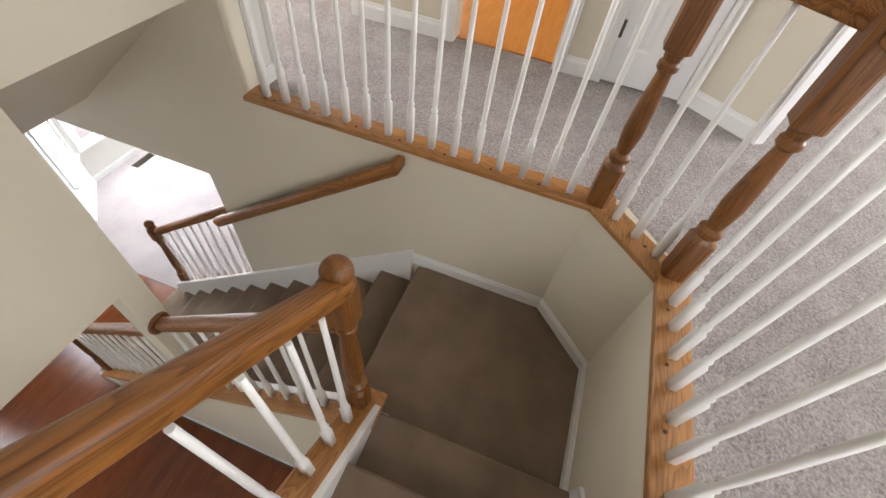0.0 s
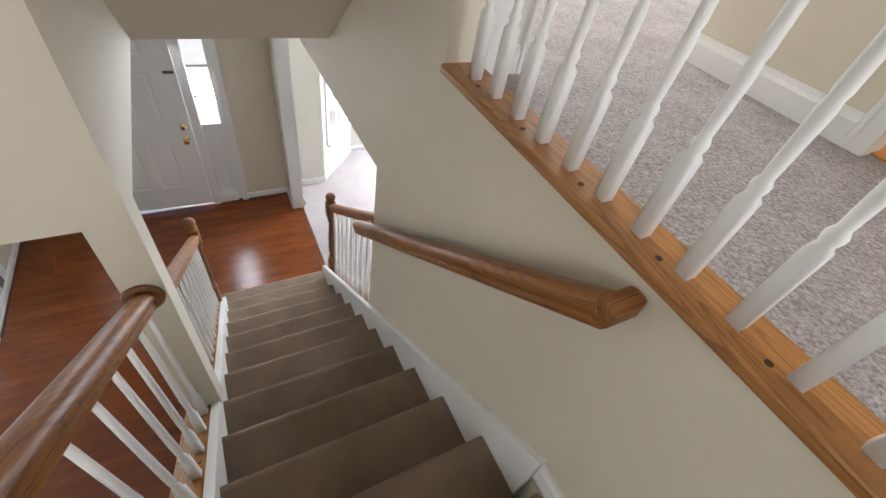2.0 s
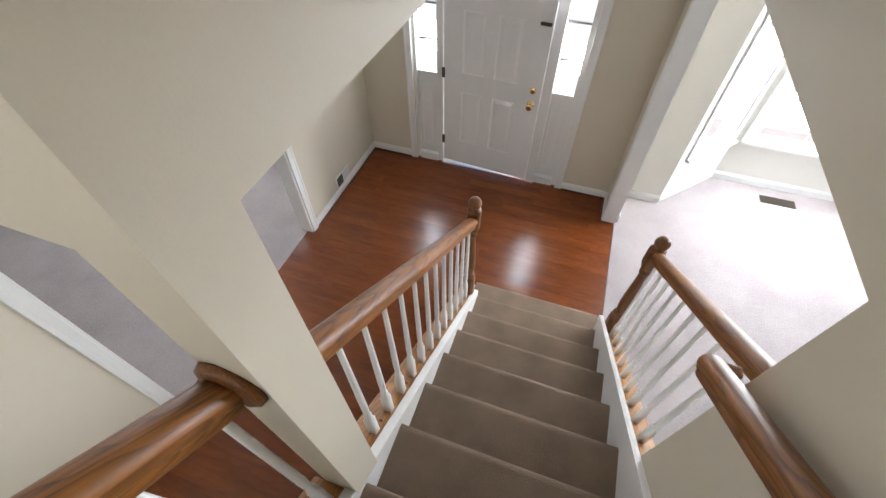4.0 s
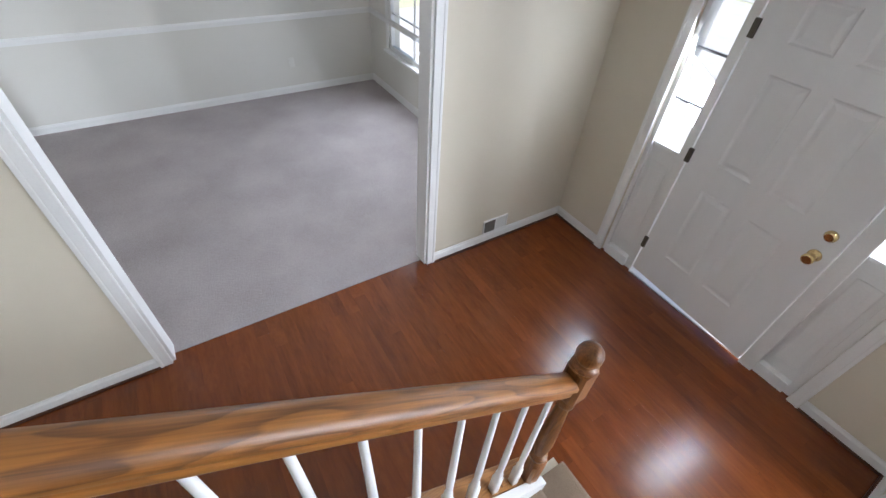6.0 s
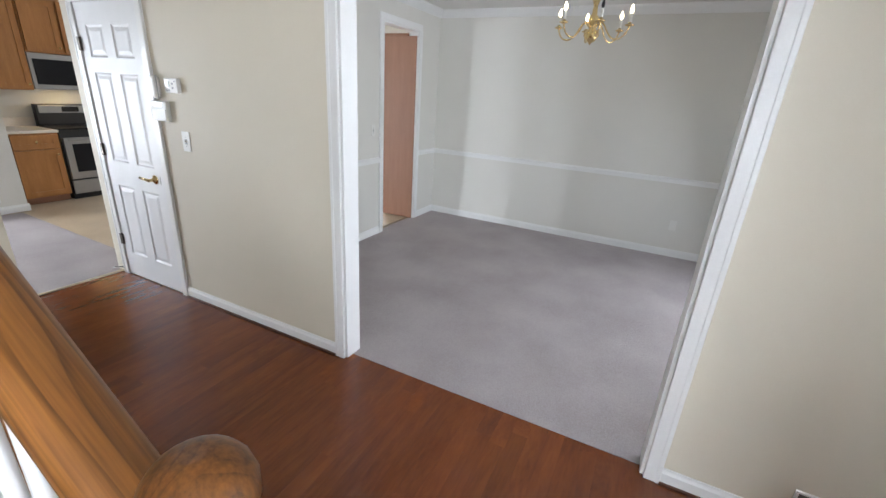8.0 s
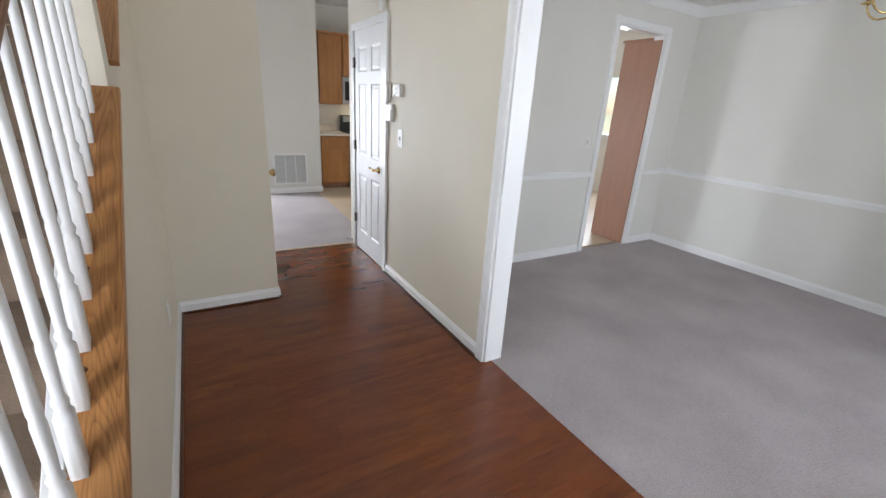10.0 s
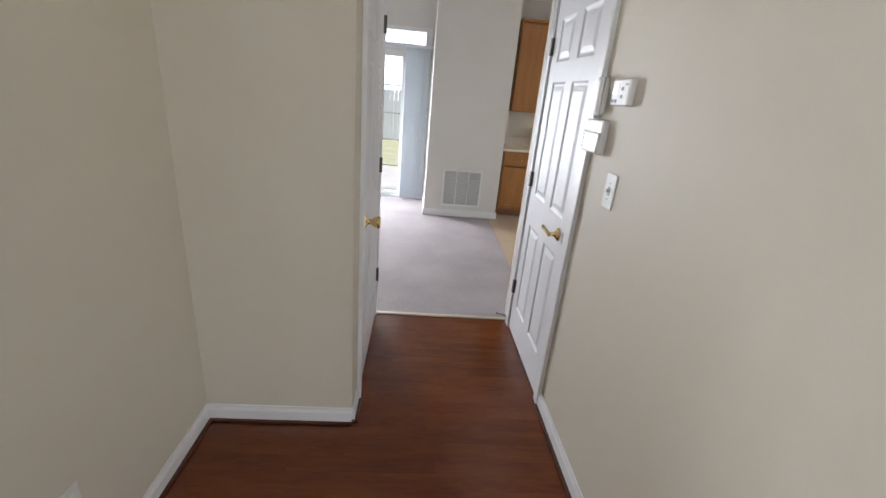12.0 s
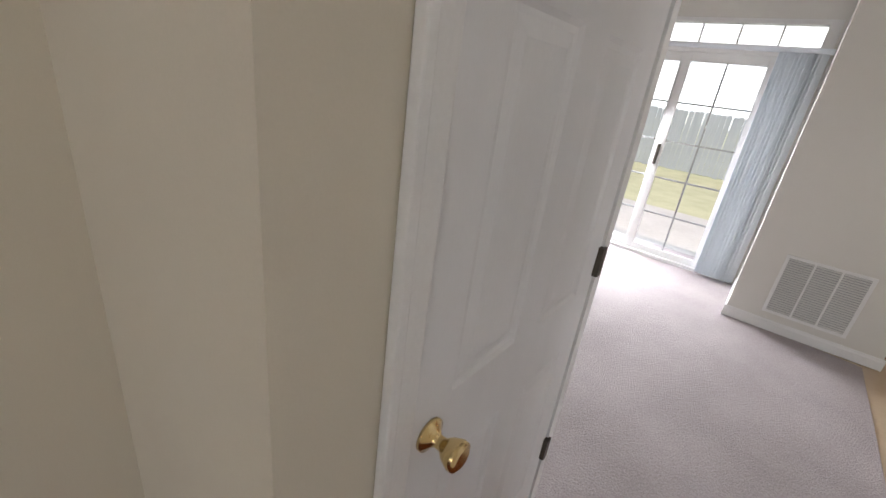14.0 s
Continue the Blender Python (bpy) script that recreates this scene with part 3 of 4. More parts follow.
solid("trim_living_opening", box_bm(0.918, 1.045, 1.205, 1.22, 0, CEILZ, 0.003), TRIM, "white painted wall-end trim", "trim")
solid("trim_living_face", box_bm(0.912, 0.9245, 1.21, 1.28, 0, CEILZ, 0.003), TRIM, "white painted casing of the living room opening", "trim")
solid("trim_stair_post", box_bm(XW + 0.13, XW + 0.19, YC - 0.0, YC + 0.018, UPF, 5.3, 0.003), TRIM, "white casing beside the balustrade's end", "trim")
solid("trim_upper_doorway", box_bm(1.20, 1.215, YC, YC + 0.15, UPF, UPF + 2.1, 0.003), TRIM, "white bedroom door casing", "trim")
solid("threshold", box_bm(XD, XH, YT - 0.022, YT + 0.006, -0.012, 0.010, 0.005), STRIP, "pale metal carpet strip at the hall's end", "threshold")

# ---------------------------------------------------------------- stairs
stairs = base("staircase", "taupe carpeted staircase with white skirt boards", "stairs", kind="structure")
XI = XL - 0.005               # inner face of the hall-side skirt
YU = -2.945                   # inner face of the upper flight's skirt


def step_profile(a, z, back):
    """Side view of one carpeted step, from its nosing back."""
    return [(a - back, z - R - 0.02), (a - 0.022, z - R - 0.02), (a - 0.022, z - 0.055), (a - 0.006, z - 0.042), (a, z - 0.026), (a - 0.003, z - 0.010), (a - 0.014, z - 0.001), (a - 0.03, z), (a - back, z)]


for k in range(1, 12):
    y, z = nose(k)
    x0, x1 = (0.0, 0.99) if k == 1 else (XI, XW - 0.02)
    smooth(part("step", prism(step_profile(y, z, G + 0.03), x0, x1, 0), CARPET_STAIR, stairs)).data.set_sharp_from_angle(angle=radians(40))
y12 = nose(12)[0]
part("nosing", prism(step_profile(y12, LAND, 0.06), XI, XW - 0.02, 0), CARPET_STAIR, stairs)
bm = prism([(XI, y12 - 0.055), (XW - 0.014, y12 - 0.055), (XW - 0.014, -3.485), (0.644, YB + 0.014), (-0.03, YB + 0.014), (-0.03, YU)], LAND - R, LAND, 2)
part("landing", bm, CARPET_STAIR, stairs, "taupe carpeted landing with one cut corner")
for k in range(13, 17):
    x, z = 0.018 - (k - 13) * G, k * R + (0.03 if k == 16 else 0)
    back = 0.06 if k == 16 else G + 0.03
    prof = step_profile(x, z, back)
    bm = prism(prof, YB + 0.02, YU, 1)
    part("step", bm, CARPET_STAIR, stairs)


def skirt(x0, x1, lo, hi, up, low, name="skirt_board"):
    bm = prism([(lo, slope(lo) + up), (hi, slope(hi) + up), (hi, max(0.0, slope(hi) - low)), (lo, slope(lo) - low)], x0, x1, 0, 0.003)
    return part(name, bm, TRIM, stairs, "white painted skirt board")


skirt(XL - 0.04, XI, -2.76, -0.24, 0.055, 0.32)
skirt(XW - 0.02, XW - 0.001, -2.71, -0.20, 0.146, 0.32)
skirt(XW - 0.028, XW - 0.02, -2.71, -0.20, 0.146, -0.085, "skirt_cap")
bm = prism([(0.02, 13 * R + 0.05), (-0.75, 13 * R + 0.05 + 0.77 * R / G), (-0.75, 2.4), (0.02, 2.3)], YU, YU + 0.03, 1, 0.003)
part("skirt_board", bm, TRIM, stairs, "white painted skirt board")
bm = prism([(0.02, 13 * R + 0.10), (-0.75, 13 * R + 0.10 + 0.77 * R / G), (-0.75, 2.4), (0.02, 2.3)], YB, YB + 0.018, 1, 0.003)
part("skirt_board", bm, TRIM, stairs, "white painted skirt board")
board("baseboard", XW, -2.69, XW, -3.49, LAND, 0.085, 0.014, -1)
board("baseboard", XW, -3.49, 0.65, YB, LAND, 0.085, 0.014, -1)
board("baseboard", 0.65, YB, 0.04, YB, LAND, 0.085, 0.014, -1)
solid("wall_upper_flight", prism([(0.02, 2.33), (0.02, 13 * R + 0.03), (-0.76, 13 * R + 0.03 + 0.78 * R / G), (-0.76, 2.33)], YU + 0.03, YU + 0.115, 1), PAINT, "cream wall under the upper flight's oak cap", "wall")


def oak_cap(name, a, b, w, t=0.022, material=CAP_Y, label="golden oak cap board with plugged holes and painted shade dots"):
    return solid(name, sweep([(-w / 2, -t), (w / 2, -t), (w / 2, -0.005), (w / 2 - 0.005, 0), (-w / 2 + 0.005, 0), (-w / 2, -0.005)], a, b), material, label, "trim")


cap_z = 0.048
XO, WO = (-0.072 + XL - 0.04) / 2, XL - 0.04 + 0.072
oak_cap("trim_oak_cap", (XO, -0.245, slope(-0.245) + cap_z), (XO, YC + 0.112, slope(YC + 0.112) + cap_z), WO, material=CAP_YS)
oak_cap("trim_oak_cap", (XO, YC - 0.002, slope(YC - 0.002) + cap_z), (XO, -2.80, slope(-2.80) + cap_z), WO, material=CAP_YS)
XR = XW + 0.07
oak_cap("trim_oak_cap", (XR, -0.20, slope(-0.20) + 0.02), (XR, -1.33, slope(-1.33) + 0.02), 0.13, material=CAP_YS)
oak_cap("trim_oak_cap", (0.03, YU + 0.075, 13 * R + 0.052), (-0.76, YU + 0.075, 13 * R + 0.052 + 0.79 * R / G), 0.10, material=CAP_XS)
solid("trim_oak_cap", prism([(XS - 0.03, -2.95), (XL + 0.01, -2.95), (XL + 0.01, -2.79), (XS - 0.03, -2.79)], 2.43, 2.458, 2, 0.004), CAP_Y, "golden oak block cap at the landing post", "trim")
# cap round the upper hall
CW = 0.125
cap_line = [((XW - 0.012 + CW / 2), YC), ((XW - 0.012 + CW / 2), -3.515), (0.682, YB - CW / 2 + 0.012), (-0.76, YB - CW / 2 + 0.012)]
for drop, (xa, ya), (xb, yb) in zip((0, 0.003, 0.0015), cap_line, cap_line[1:]):
    oak_cap("trim_oak_ledge", (xa, ya, CAPZ - drop), (xb, yb, CAPZ - drop), CW, 0.024, CAP_Y if abs(xa - xb) < 0.01 else CAP_X, "golden oak ledge board under white balusters")

for cxy in ((cap_line[1][0] + 0.03, cap_line[1][1] - 0.015), (cap_line[2][0] + 0.015, cap_line[2][1] - 0.03)):
    ring = [(cxy[0] + 0.06 * math.cos(a * math.pi / 6), cxy[1] + 0.06 * math.sin(a * math.pi / 6)) for a in range(12)]
    solid("trim_oak_corner", prism(ring, CAPZ - 0.022, CAPZ - 0.0055, 2), CAP_X, "golden oak corner block under the gallery newel", "trim")
# dark dots: hole plugs, and painted baluster shade on the right cap
plug_shade_bm = bmesh.new()
lathe(plug_shade_bm, [(0, 0.007), (0.0012, 0.0065)], 10)
plug_shade_me = mesh_of("plug_shade_dot", plug_shade_bm, PLUG_SHADE)
plugs = [(XW + 0.028, -1.94 - 0.219 * i) for i in range(8)] + [(0.90, -3.60), (0.80, -3.72)] + [(0.53 - 0.218 * i, YB - 0.03) for i in range(6)]
ledge = [o for o in bpy.data.objects if o.name.startswith("trim_oak_ledge")]
for i, (x, y) in enumerate(plugs):
    o = new("plug_shade_dot", plug_shade_me)
    o.location = (x, y, CAPZ - 0.0002)
    o.parent = ledge[0 if i < 8 else 1 if i < 10 else 2]

sloped = [o for o in bpy.data.objects if o.name.startswith("trim_oak_cap")]
# On the third cap the dots paint the shade at the baluster feet.
for cap, x, lift, ys in ((sloped[0], XO + 0.025, cap_z, [-0.46 - 0.216 * i for i in range(6)]), (sloped[1], XO + 0.03, cap_z, [YC - 0.11 - 0.232 * i for i in range(4)]), (sloped[2], XR - 0.04, 0.02, [-0.375 - 0.108 * i for i in range(8)])):
    for y in ys:
        o = new("plug_shade_dot", plug_shade_me)
        o.location, o.rotation_euler = (x, y, slope(y) + lift + 0.0002), (-math.atan(R / G), 0, 0)
        o.parent = cap

# railings


def baluster_mesh(h, block):
    """A white baluster: square foot, turned neck, long taper."""
    bm = bmesh.new()
    q = 0.0140
    lathe(bm, [(-0.03, q), (block, q), (block + 0.012, 0.0108), (block + 0.022, 0.0138), (block + 0.030, 0.0142), (block + 0.040, 0.0095), (block + 0.075, 0.0105), (block + 0.14, 0.0118),
               (block + 0.155, 0.0098), (block + 0.165, 0.0115), (block + 0.18, 0.0112), (h * 0.7, 0.0095), (h, 0.0080)], 12, square=(0, 1))
    return mesh_of("baluster", bm, BALW)


RAIL = [(-0.022, -0.032), (0.022, -0.032), (0.026, -0.022), (0.024, -0.010), (0.031, 0.002), (0.031, 0.016), (0.024, 0.027), (0.012, 0.033), (-0.012, 0.033), (-0.024, 0.027), (-0.031, 0.016), (-0.031, 0.002), (-0.024, -0.010), (-0.026, -0.022)]


def handrail(parent, a, b, material, name="handrail", label="golden oak handrail"):
    ob = part(name, sweep(RAIL, a, b), material, parent, label)
    smooth(ob).data.set_sharp_from_angle(angle=radians(38))
    return ob


def newel(parent, x, y, z0, foot, z_block, z_top, ball=0.05, w=0.043):
    """An oak newel post: square foot, turned shaft, square block and a ball."""
    bm = bmesh.new()
    h = z_block - z0
    rings = [(0, w), (foot, w), (foot + 0.02, w * 0.72), (foot + 0.035, w * 0.98), (foot + 0.05, w * 0.98), (foot + 0.065, w * 0.62), (foot + 0.10, w * 0.74), (foot + 0.16, w * 0.88),
             (foot + (h - foot) * 0.55, w * 0.78), (h - 0.075, w * 0.56), (h - 0.062, w * 0.80), (h - 0.045, w * 0.80), (h - 0.035, w * 0.62), (h - 0.012, w * 0.72), (h, w), (z_top - z0 - ball * 1.55, w), (z_top - z0 - ball * 1.4, w * 0.8)]
    lathe(bm, rings, 16, (x, y, z0), square=(0, 1, 14, 15))
    post = part("newel_post", bm, OAK_Z, parent, "golden oak newel post")
    post.data.set_sharp_from_angle(angle=radians(35))
    bm = bmesh.new()
    zc = z_top - z0
    pts = [(zc - ball * 1.45, ball * 0.7), (zc - ball * 1.38, ball * 0.95), (zc - ball * 1.22, ball * 1.03), (zc - ball * 1.06, ball * 0.95), (zc - ball * 0.98, ball * 0.70)]
    pts += [(zc + ball * math.sin(a), ball * math.cos(a)) for a in (-0.75, -0.45, -0.15, 0.15, 0.45, 0.75, 1.05, 1.35)]
    lathe(bm, pts, 20, (x, y, z0))
    part("newel_ball", bm, OAK_Z, parent, "round oak ball finial")
    return post


def balusters(parent, meshes, spots):
    for (x, y, z), me in zip(spots, meshes):
        ob = new("baluster", me)
        ob.location = (x, y, z)
        ob.parent = parent


XB = 0.006                     # line of the hall-side balusters
lower = base("stair_railing", "oak stair railing with white balusters over the hall", "railing")
newel(lower, XB, -0.308, slope(-0.308) + cap_z - 0.01, 0.19, 1.15, 1.352, 0.038, 0.036)
handrail(lower, (XB, -0.34, slope(-0.34) + 0.785), (XB, YC + 0.112, slope(YC + 0.112) + 0.768), OAK_YS)
m_stair = baluster_mesh(0.69, 0.14)
spots = [(XB, y, slope(y) + cap_z) for y in [-0.40 - 0.108 * i for i in range(13)] if y > YC + 0.13]
balusters(lower, [m_stair] * len(spots), spots)

upper = base("stair_railing", "oak stair railing from the post to the landing newel", "railing")
newel(upper, XB - 0.004, -2.857, 2.455, 0.20, 3.18, 3.402, 0.043, 0.042)
handrail(upper, (XB, YC - 0.012, slope(YC) + 0.833), (XB, -2.815, slope(-2.815) + 0.842), OAK_YS)
bm = bmesh.new()
lathe(bm, [(0, 0.058), (0.012, 0.056), (0.018, 0.044)], 24)
bmesh.ops.transform(bm, matrix=Matrix.Translation((XB, YC - 0.0005, slope(YC) + 0.84)) @ Matrix.Rotation(radians(90), 4, 'X'), verts=bm.verts[:])
part("rosette", bm, OAK_Z, upper, "round oak wall rosette")
m_up = baluster_mesh(0.78, 0.15)
spots = [(XB, y, slope(y) + cap_z) for y in [YC - 0.05 - 0.116 * i for i in range(9)]]
balusters(upper, [m_up] * len(spots), spots)
handrail(upper, (0.0, -2.865, 3.345), (-0.80, -2.865, 3.345 + 0.80 * 0.76), OAK_XS)
spots = [(x, -2.868, 13 * R + 0.052 + (0.03 - x) * R / G) for x in (-0.10, -0.21, -0.325, -0.44, -0.555, -0.67)]
balusters(upper, [m_up] * len(spots), spots)

right = base("stair_railing", "oak stair railing with white balusters beside the living room", "railing")
newel(right, XR - 0.006, -0.235, slope(-0.235) + 0.005, 0.20, 1.12, 1.31, 0.040, 0.040)
handrail(right, (XR, -0.265, slope(-0.265) + 0.84), (XR, -1.325, slope(-1.325) + 0.84), OAK_YS)
m_right = baluster_mesh(0.82, 0.13)
spots = [(XR, y, slope(y) + 0.02) for y in [-0.32 - 0.108 * i for i in range(10)]]
balusters(right, [m_right] * len(spots), spots)

wall_rail = base("wall_handrail", "golden oak handrail fixed to the stair wall", "handrail")
bm = sweep(RAIL, (0.865, -1.30, slope(-1.30) + 0.83), (0.865, -2.62, slope(-2.62) + 0.84))
bar = smooth(part("handrail", bm, OAK_YS, wall_rail))
bar.data.set_sharp_from_angle(angle=radians(38))
part("end_return", box_bm(0.838, XW - 0.002, -2.645, -2.60, slope(-2.62) + 0.812, slope(-2.62) + 0.868, 0.012), OAK_X, wall_rail, "mitred oak rail return")
part("end_return", box_bm(0.845, XW - 0.002, -1.315, -1.285, slope(-1.30) + 0.80, slope(-1.30) + 0.85, 0.006), OAK_X, wall_rail, "mitred oak rail return")
for y in (-2.30, -1.62):
    z = slope(y) + 0.84
    bm = sweep([(-0.006, -0.006), (0.006, -0.006), (0.006, 0.006), (-0.006, 0.006)], (0.865, y, z - 0.034), (XW - 0.004, y, z - 0.075))
    part("bracket", bm, BRONZE, wall_rail, "dark metal bracket")

gallery = base("gallery_railing", "oak balustrade with white balusters round the upper hall", "railing")
P1, P2 = (XW + 0.045, -3.505), (0.715, YB - 0.045)
for p in (P1, P2):
    newel(gallery, p[0], p[1], CAPZ - 0.005, 0.20, 3.70, 4.06, 0.05, 0.043)
zr = 3.95
handrail(gallery, (P1[0], P1[1], zr), (P1[0], YC + 0.0, zr), OAK_Y)
handrail(gallery, (P1[0], P1[1], zr), (P2[0], P2[1], zr), OAK_X)
handrail(gallery, (P2[0], P2[1], zr), (-0.80, P2[1], zr), OAK_X)
m_gal = baluster_mesh(0.86, 0.165)
spots = [(P1[0], y, CAPZ) for y in [-1.893 - 0.1067 * i for i in range(15)]]
spots += [(P1[0] + (P2[0] - P1[0]) * f, P1[1] + (P2[1] - P1[1]) * f, CAPZ) for f in (0.27, 0.53, 0.79)]
spots += [(x, P2[1] - 0.0, CAPZ) for x in [0.568 - 0.1085 * i for i in range(12)]]
balusters(gallery, [m_gal] * len(spots), spots)

# ---------------------------------------------------------------- doors


def panel_bm(x0, x1, z0, z1, t):
    """A raised panel in a moulded recess; it shows on both faces of a slab of thickness t."""
    bm = bmesh.new()
    for face, out in ((0.0, -1), (t, 1)):
        loops = []
        for inset, depth in ((0, 0.0), (0.010, 0.006), (0.020, 0.0075), (0.045, 0.002)):
            y = face - out * depth
            loops.append([bm.verts.new(p) for p in ((x0 + inset, y, z0 + inset), (x1 - inset, y, z0 + inset), (x1 - inset, y, z1 - inset), (x0 + inset, y, z1 - inset))])
        for l0, l1 in zip(loops, loops[1:]):
            for i in range(4):
                bm.faces.new((l0[i], l0[(i + 1) % 4], l1[(i + 1) % 4], l1[i]))
        bm.faces.new(loops[-1])
    bmesh.ops.recalc_face_normals(bm, faces=bm.faces[:])
    return bm


def six_panel(name, w, h, m, label, knob=None, hinges=(), hinge_side=-1, cols=None, rows=None, t=0.036):
    """A six-panel door: slab from x 0 to w, y 0 to t; the y = 0 face is the one that is seen."""
    top = base(name, label, "door", kind="structure")
    s = w / 0.76
    cols = cols or ((0.105 * s, 0.325 * s), (0.435 * s, 0.655 * s))
    rows = rows or ((0.20, 0.78), (0.97, 1.60), (1.70, 1.91))
    bm = bmesh.new()
    xs = [0, cols[0][0], cols[0][1], cols[1][0], cols[1][1], w]
    for a, b in ((xs[0], xs[1]), (xs[2], xs[3]), (xs[4], xs[5])):
        add_box(bm, a, b, 0, t, 0, h)
    for a, b in cols:
        z = 0
        for r0, r1 in rows:
            add_box(bm, a, b, 0, t, z, r0)
            z = r1
        add_box(bm, a, b, 0, t, z, h)
    bmesh.ops.remove_doubles(bm, verts=bm.verts[:], dist=1e-5)
    part("slab", bm, DOORW, top)
    for a, b in cols:
        for r0, r1 in rows:
            part("panel", panel_bm(a, b, r0, r1, t), DOORW, top)
    for z in hinges:
        x = 0 if hinge_side < 0 else w
        bm = bmesh.new()
        lathe(bm, [(0, 0.007), (0.09, 0.007)], 10, (x, -0.010, z - 0.045))
        add_box(bm, x - 0.014, x + 0.014, -0.016, 0.001, z - 0.045, z + 0.045)
        part("hinge", bm, BRONZE, top, "dark metal hinge")
    if knob:
        knob(top)
    top.matrix_world = m
    return top


def lever_at(x, z, way):
    def make(top):
        bm = bmesh.new()
        lathe(bm, [(0, 0.033), (0.006, 0.033), (0.012, 0.022), (0.02, 0.012), (0.045, 0.011), (0.05, 0.013)], 20)
        bmesh.ops.transform(bm, matrix=Matrix.Translation((x, 0, z)) @ Matrix.Rotation(radians(90), 4, 'X'), verts=bm.verts[:])
        k = part("door_handle", bm, BRASS, top, "polished brass lever handle")
        bm = sweep([(math.cos(a) * 0.008, math.sin(a) * 0.011) for a in [i * math.pi / 5 for i in range(10)]], (x - way * 0.008, -0.05, z), (x + way * 0.10, -0.052, z + 0.008))
        smooth(part("lever", bm, BRASS, k))
        part("latch_plate", box_bm(x - way * 0.06 - 0.004, x - way * 0.06 + 0.004, -0.001, 0.03, z - 0.028, z + 0.028), STEEL, top)
    return make


def knob_at(x, z, bolt=None, chain=None):
    def make(top):
        for zz, big in ((z, 1), (bolt, 0)):
            if zz is None:
                continue
            bm = bmesh.new()
            rings = [(0, 0.033), (0.006, 0.033), (0.012, 0.02), (0.022, 0.012), (0.035, 0.013), (0.045, 0.022), (0.062, 0.029), (0.072, 0.028), (0.076, 0.02)] if big else [(0, 0.03), (0.012, 0.03), (0.018, 0.024), (0.03, 0.02)]
            lathe(bm, rings, 22)
            bmesh.ops.transform(bm, matrix=Matrix.Translation((x, 0, zz)) @ Matrix.Rotation(radians(90), 4, 'X'), verts=bm.verts[:])
            part("door_knob" if big else "deadbolt", bm, BRASS, top, "polished brass door knob" if big else "round brass deadbolt")
        if chain:
            part("door_guard", box_bm(x - 0.03, x + 0.06, -0.02, 0, chain - 0.012, chain + 0.012, 0.005), BRONZE, top, "dark metal swing-bar door guard")
    return make


def face(x, y, z, turn):
    return pose(x, y, z, 0, 0, turn)


# front door, a few degrees open into the foyer: hinges on its left seen from inside
six_panel("door_front", 0.905, 1.985, face(-0.815, YD, 0.062, -3.8), "white six-panel front door standing slightly ajar", knob_at(0.835, 0.851, bolt=0.981, chain=1.532), (0.261, 0.981, 1.70),
          -1, ((0.175, 0.385), (0.475, 0.69)), ((0.265, 0.825), (1.005, 1.535), (1.675, 1.875)), 0.044)
six_panel("door_pantry", 0.725, 2.045, pose(XD + 0.006, -3.92, 0.010, 0, 0, 90), "white six-panel hall door with a brass lever", lever_at(0.615, 0.89, -1), (0.31, 1.045, 1.785))
six_panel("door_closet", 0.78, 2.045, pose(XH - 0.006, -3.205, 0.010, 0, 0, -90), "white six-panel closet door with a brass knob", knob_at(0.055, 0.905), (0.31, 1.05, 1.82), 1)
six_panel("door_upper", 0.455, 2.03, pose(2.105, -3.403, UPF + 0.012, 0, 0, -90), "white closed upper hall door with a dark lever", lever_at(0.40, 0.92, -1), (0.3, 1.7), -1)

# entrance surround with sidelights
ent = base("window_sidelights", "white entrance frame with narrow glazed sidelights", "window", kind="structure")
YE = YD + 0.02
for x0, x1, y0 in ((-1.12, -1.09, YE), (-0.89, -0.832, YE), (0.092, 0.175, YD - 0.02), (0.36, 0.40, YE)):
    part("post", box_bm(x0, x1, y0, YD + 0.12, 0, 2.12, 0.003), TRIM, ent)
part("head", box_bm(-1.12, 0.40, YE, YD + 0.12, 2.05, 2.12, 0.003), TRIM, ent)
for x0, x1 in ((-1.09, -0.89), (0.175, 0.36)):
    bm = box_bm(x0, x1, YE + 0.03, YD + 0.07, 0.0, 0.98)
    part("apron", bm, TRIM, ent)
    part("bottom_rail", box_bm(x0, x1, YD + 0.002, YE + 0.03, 0.0, 0.085, 0.003), TRIM, ent)
    bm = panel_bm(x0 + 0.03, x1 - 0.03, 0.17, 0.87, 0.02)
    bmesh.ops.translate(bm, verts=bm.verts[:], vec=(0, YE + 0.026, 0))
    part("apron_panel", bm, TRIM, ent)
    part("sill", box_bm(x0, x1, YE + 0.015, YD + 0.08, 0.98, 1.00, 0.003), TRIM, ent)
    part("top_rail", box_bm(x0, x1, YE + 0.02, YD + 0.08, 1.88, 2.05, 0.003), TRIM, ent)
    for z in (1.293, 1.587):
        part("muntin", box_bm(x0, x1, YE + 0.035, YE + 0.055, z - 0.007, z + 0.007, 0.002), GREYP, ent)
    pane = part("pane", box_bm(x0, x1, YE + 0.042, YE + 0.046, 1.00, 1.88), GLASS, ent)
    pane.visible_shadow = False
part("doorstep", box_bm(-0.832, 0.088, YD + 0.0, YD + 0.36, -0.012, 0.010, 0.002), SILL, ent, "pale metal door sill")


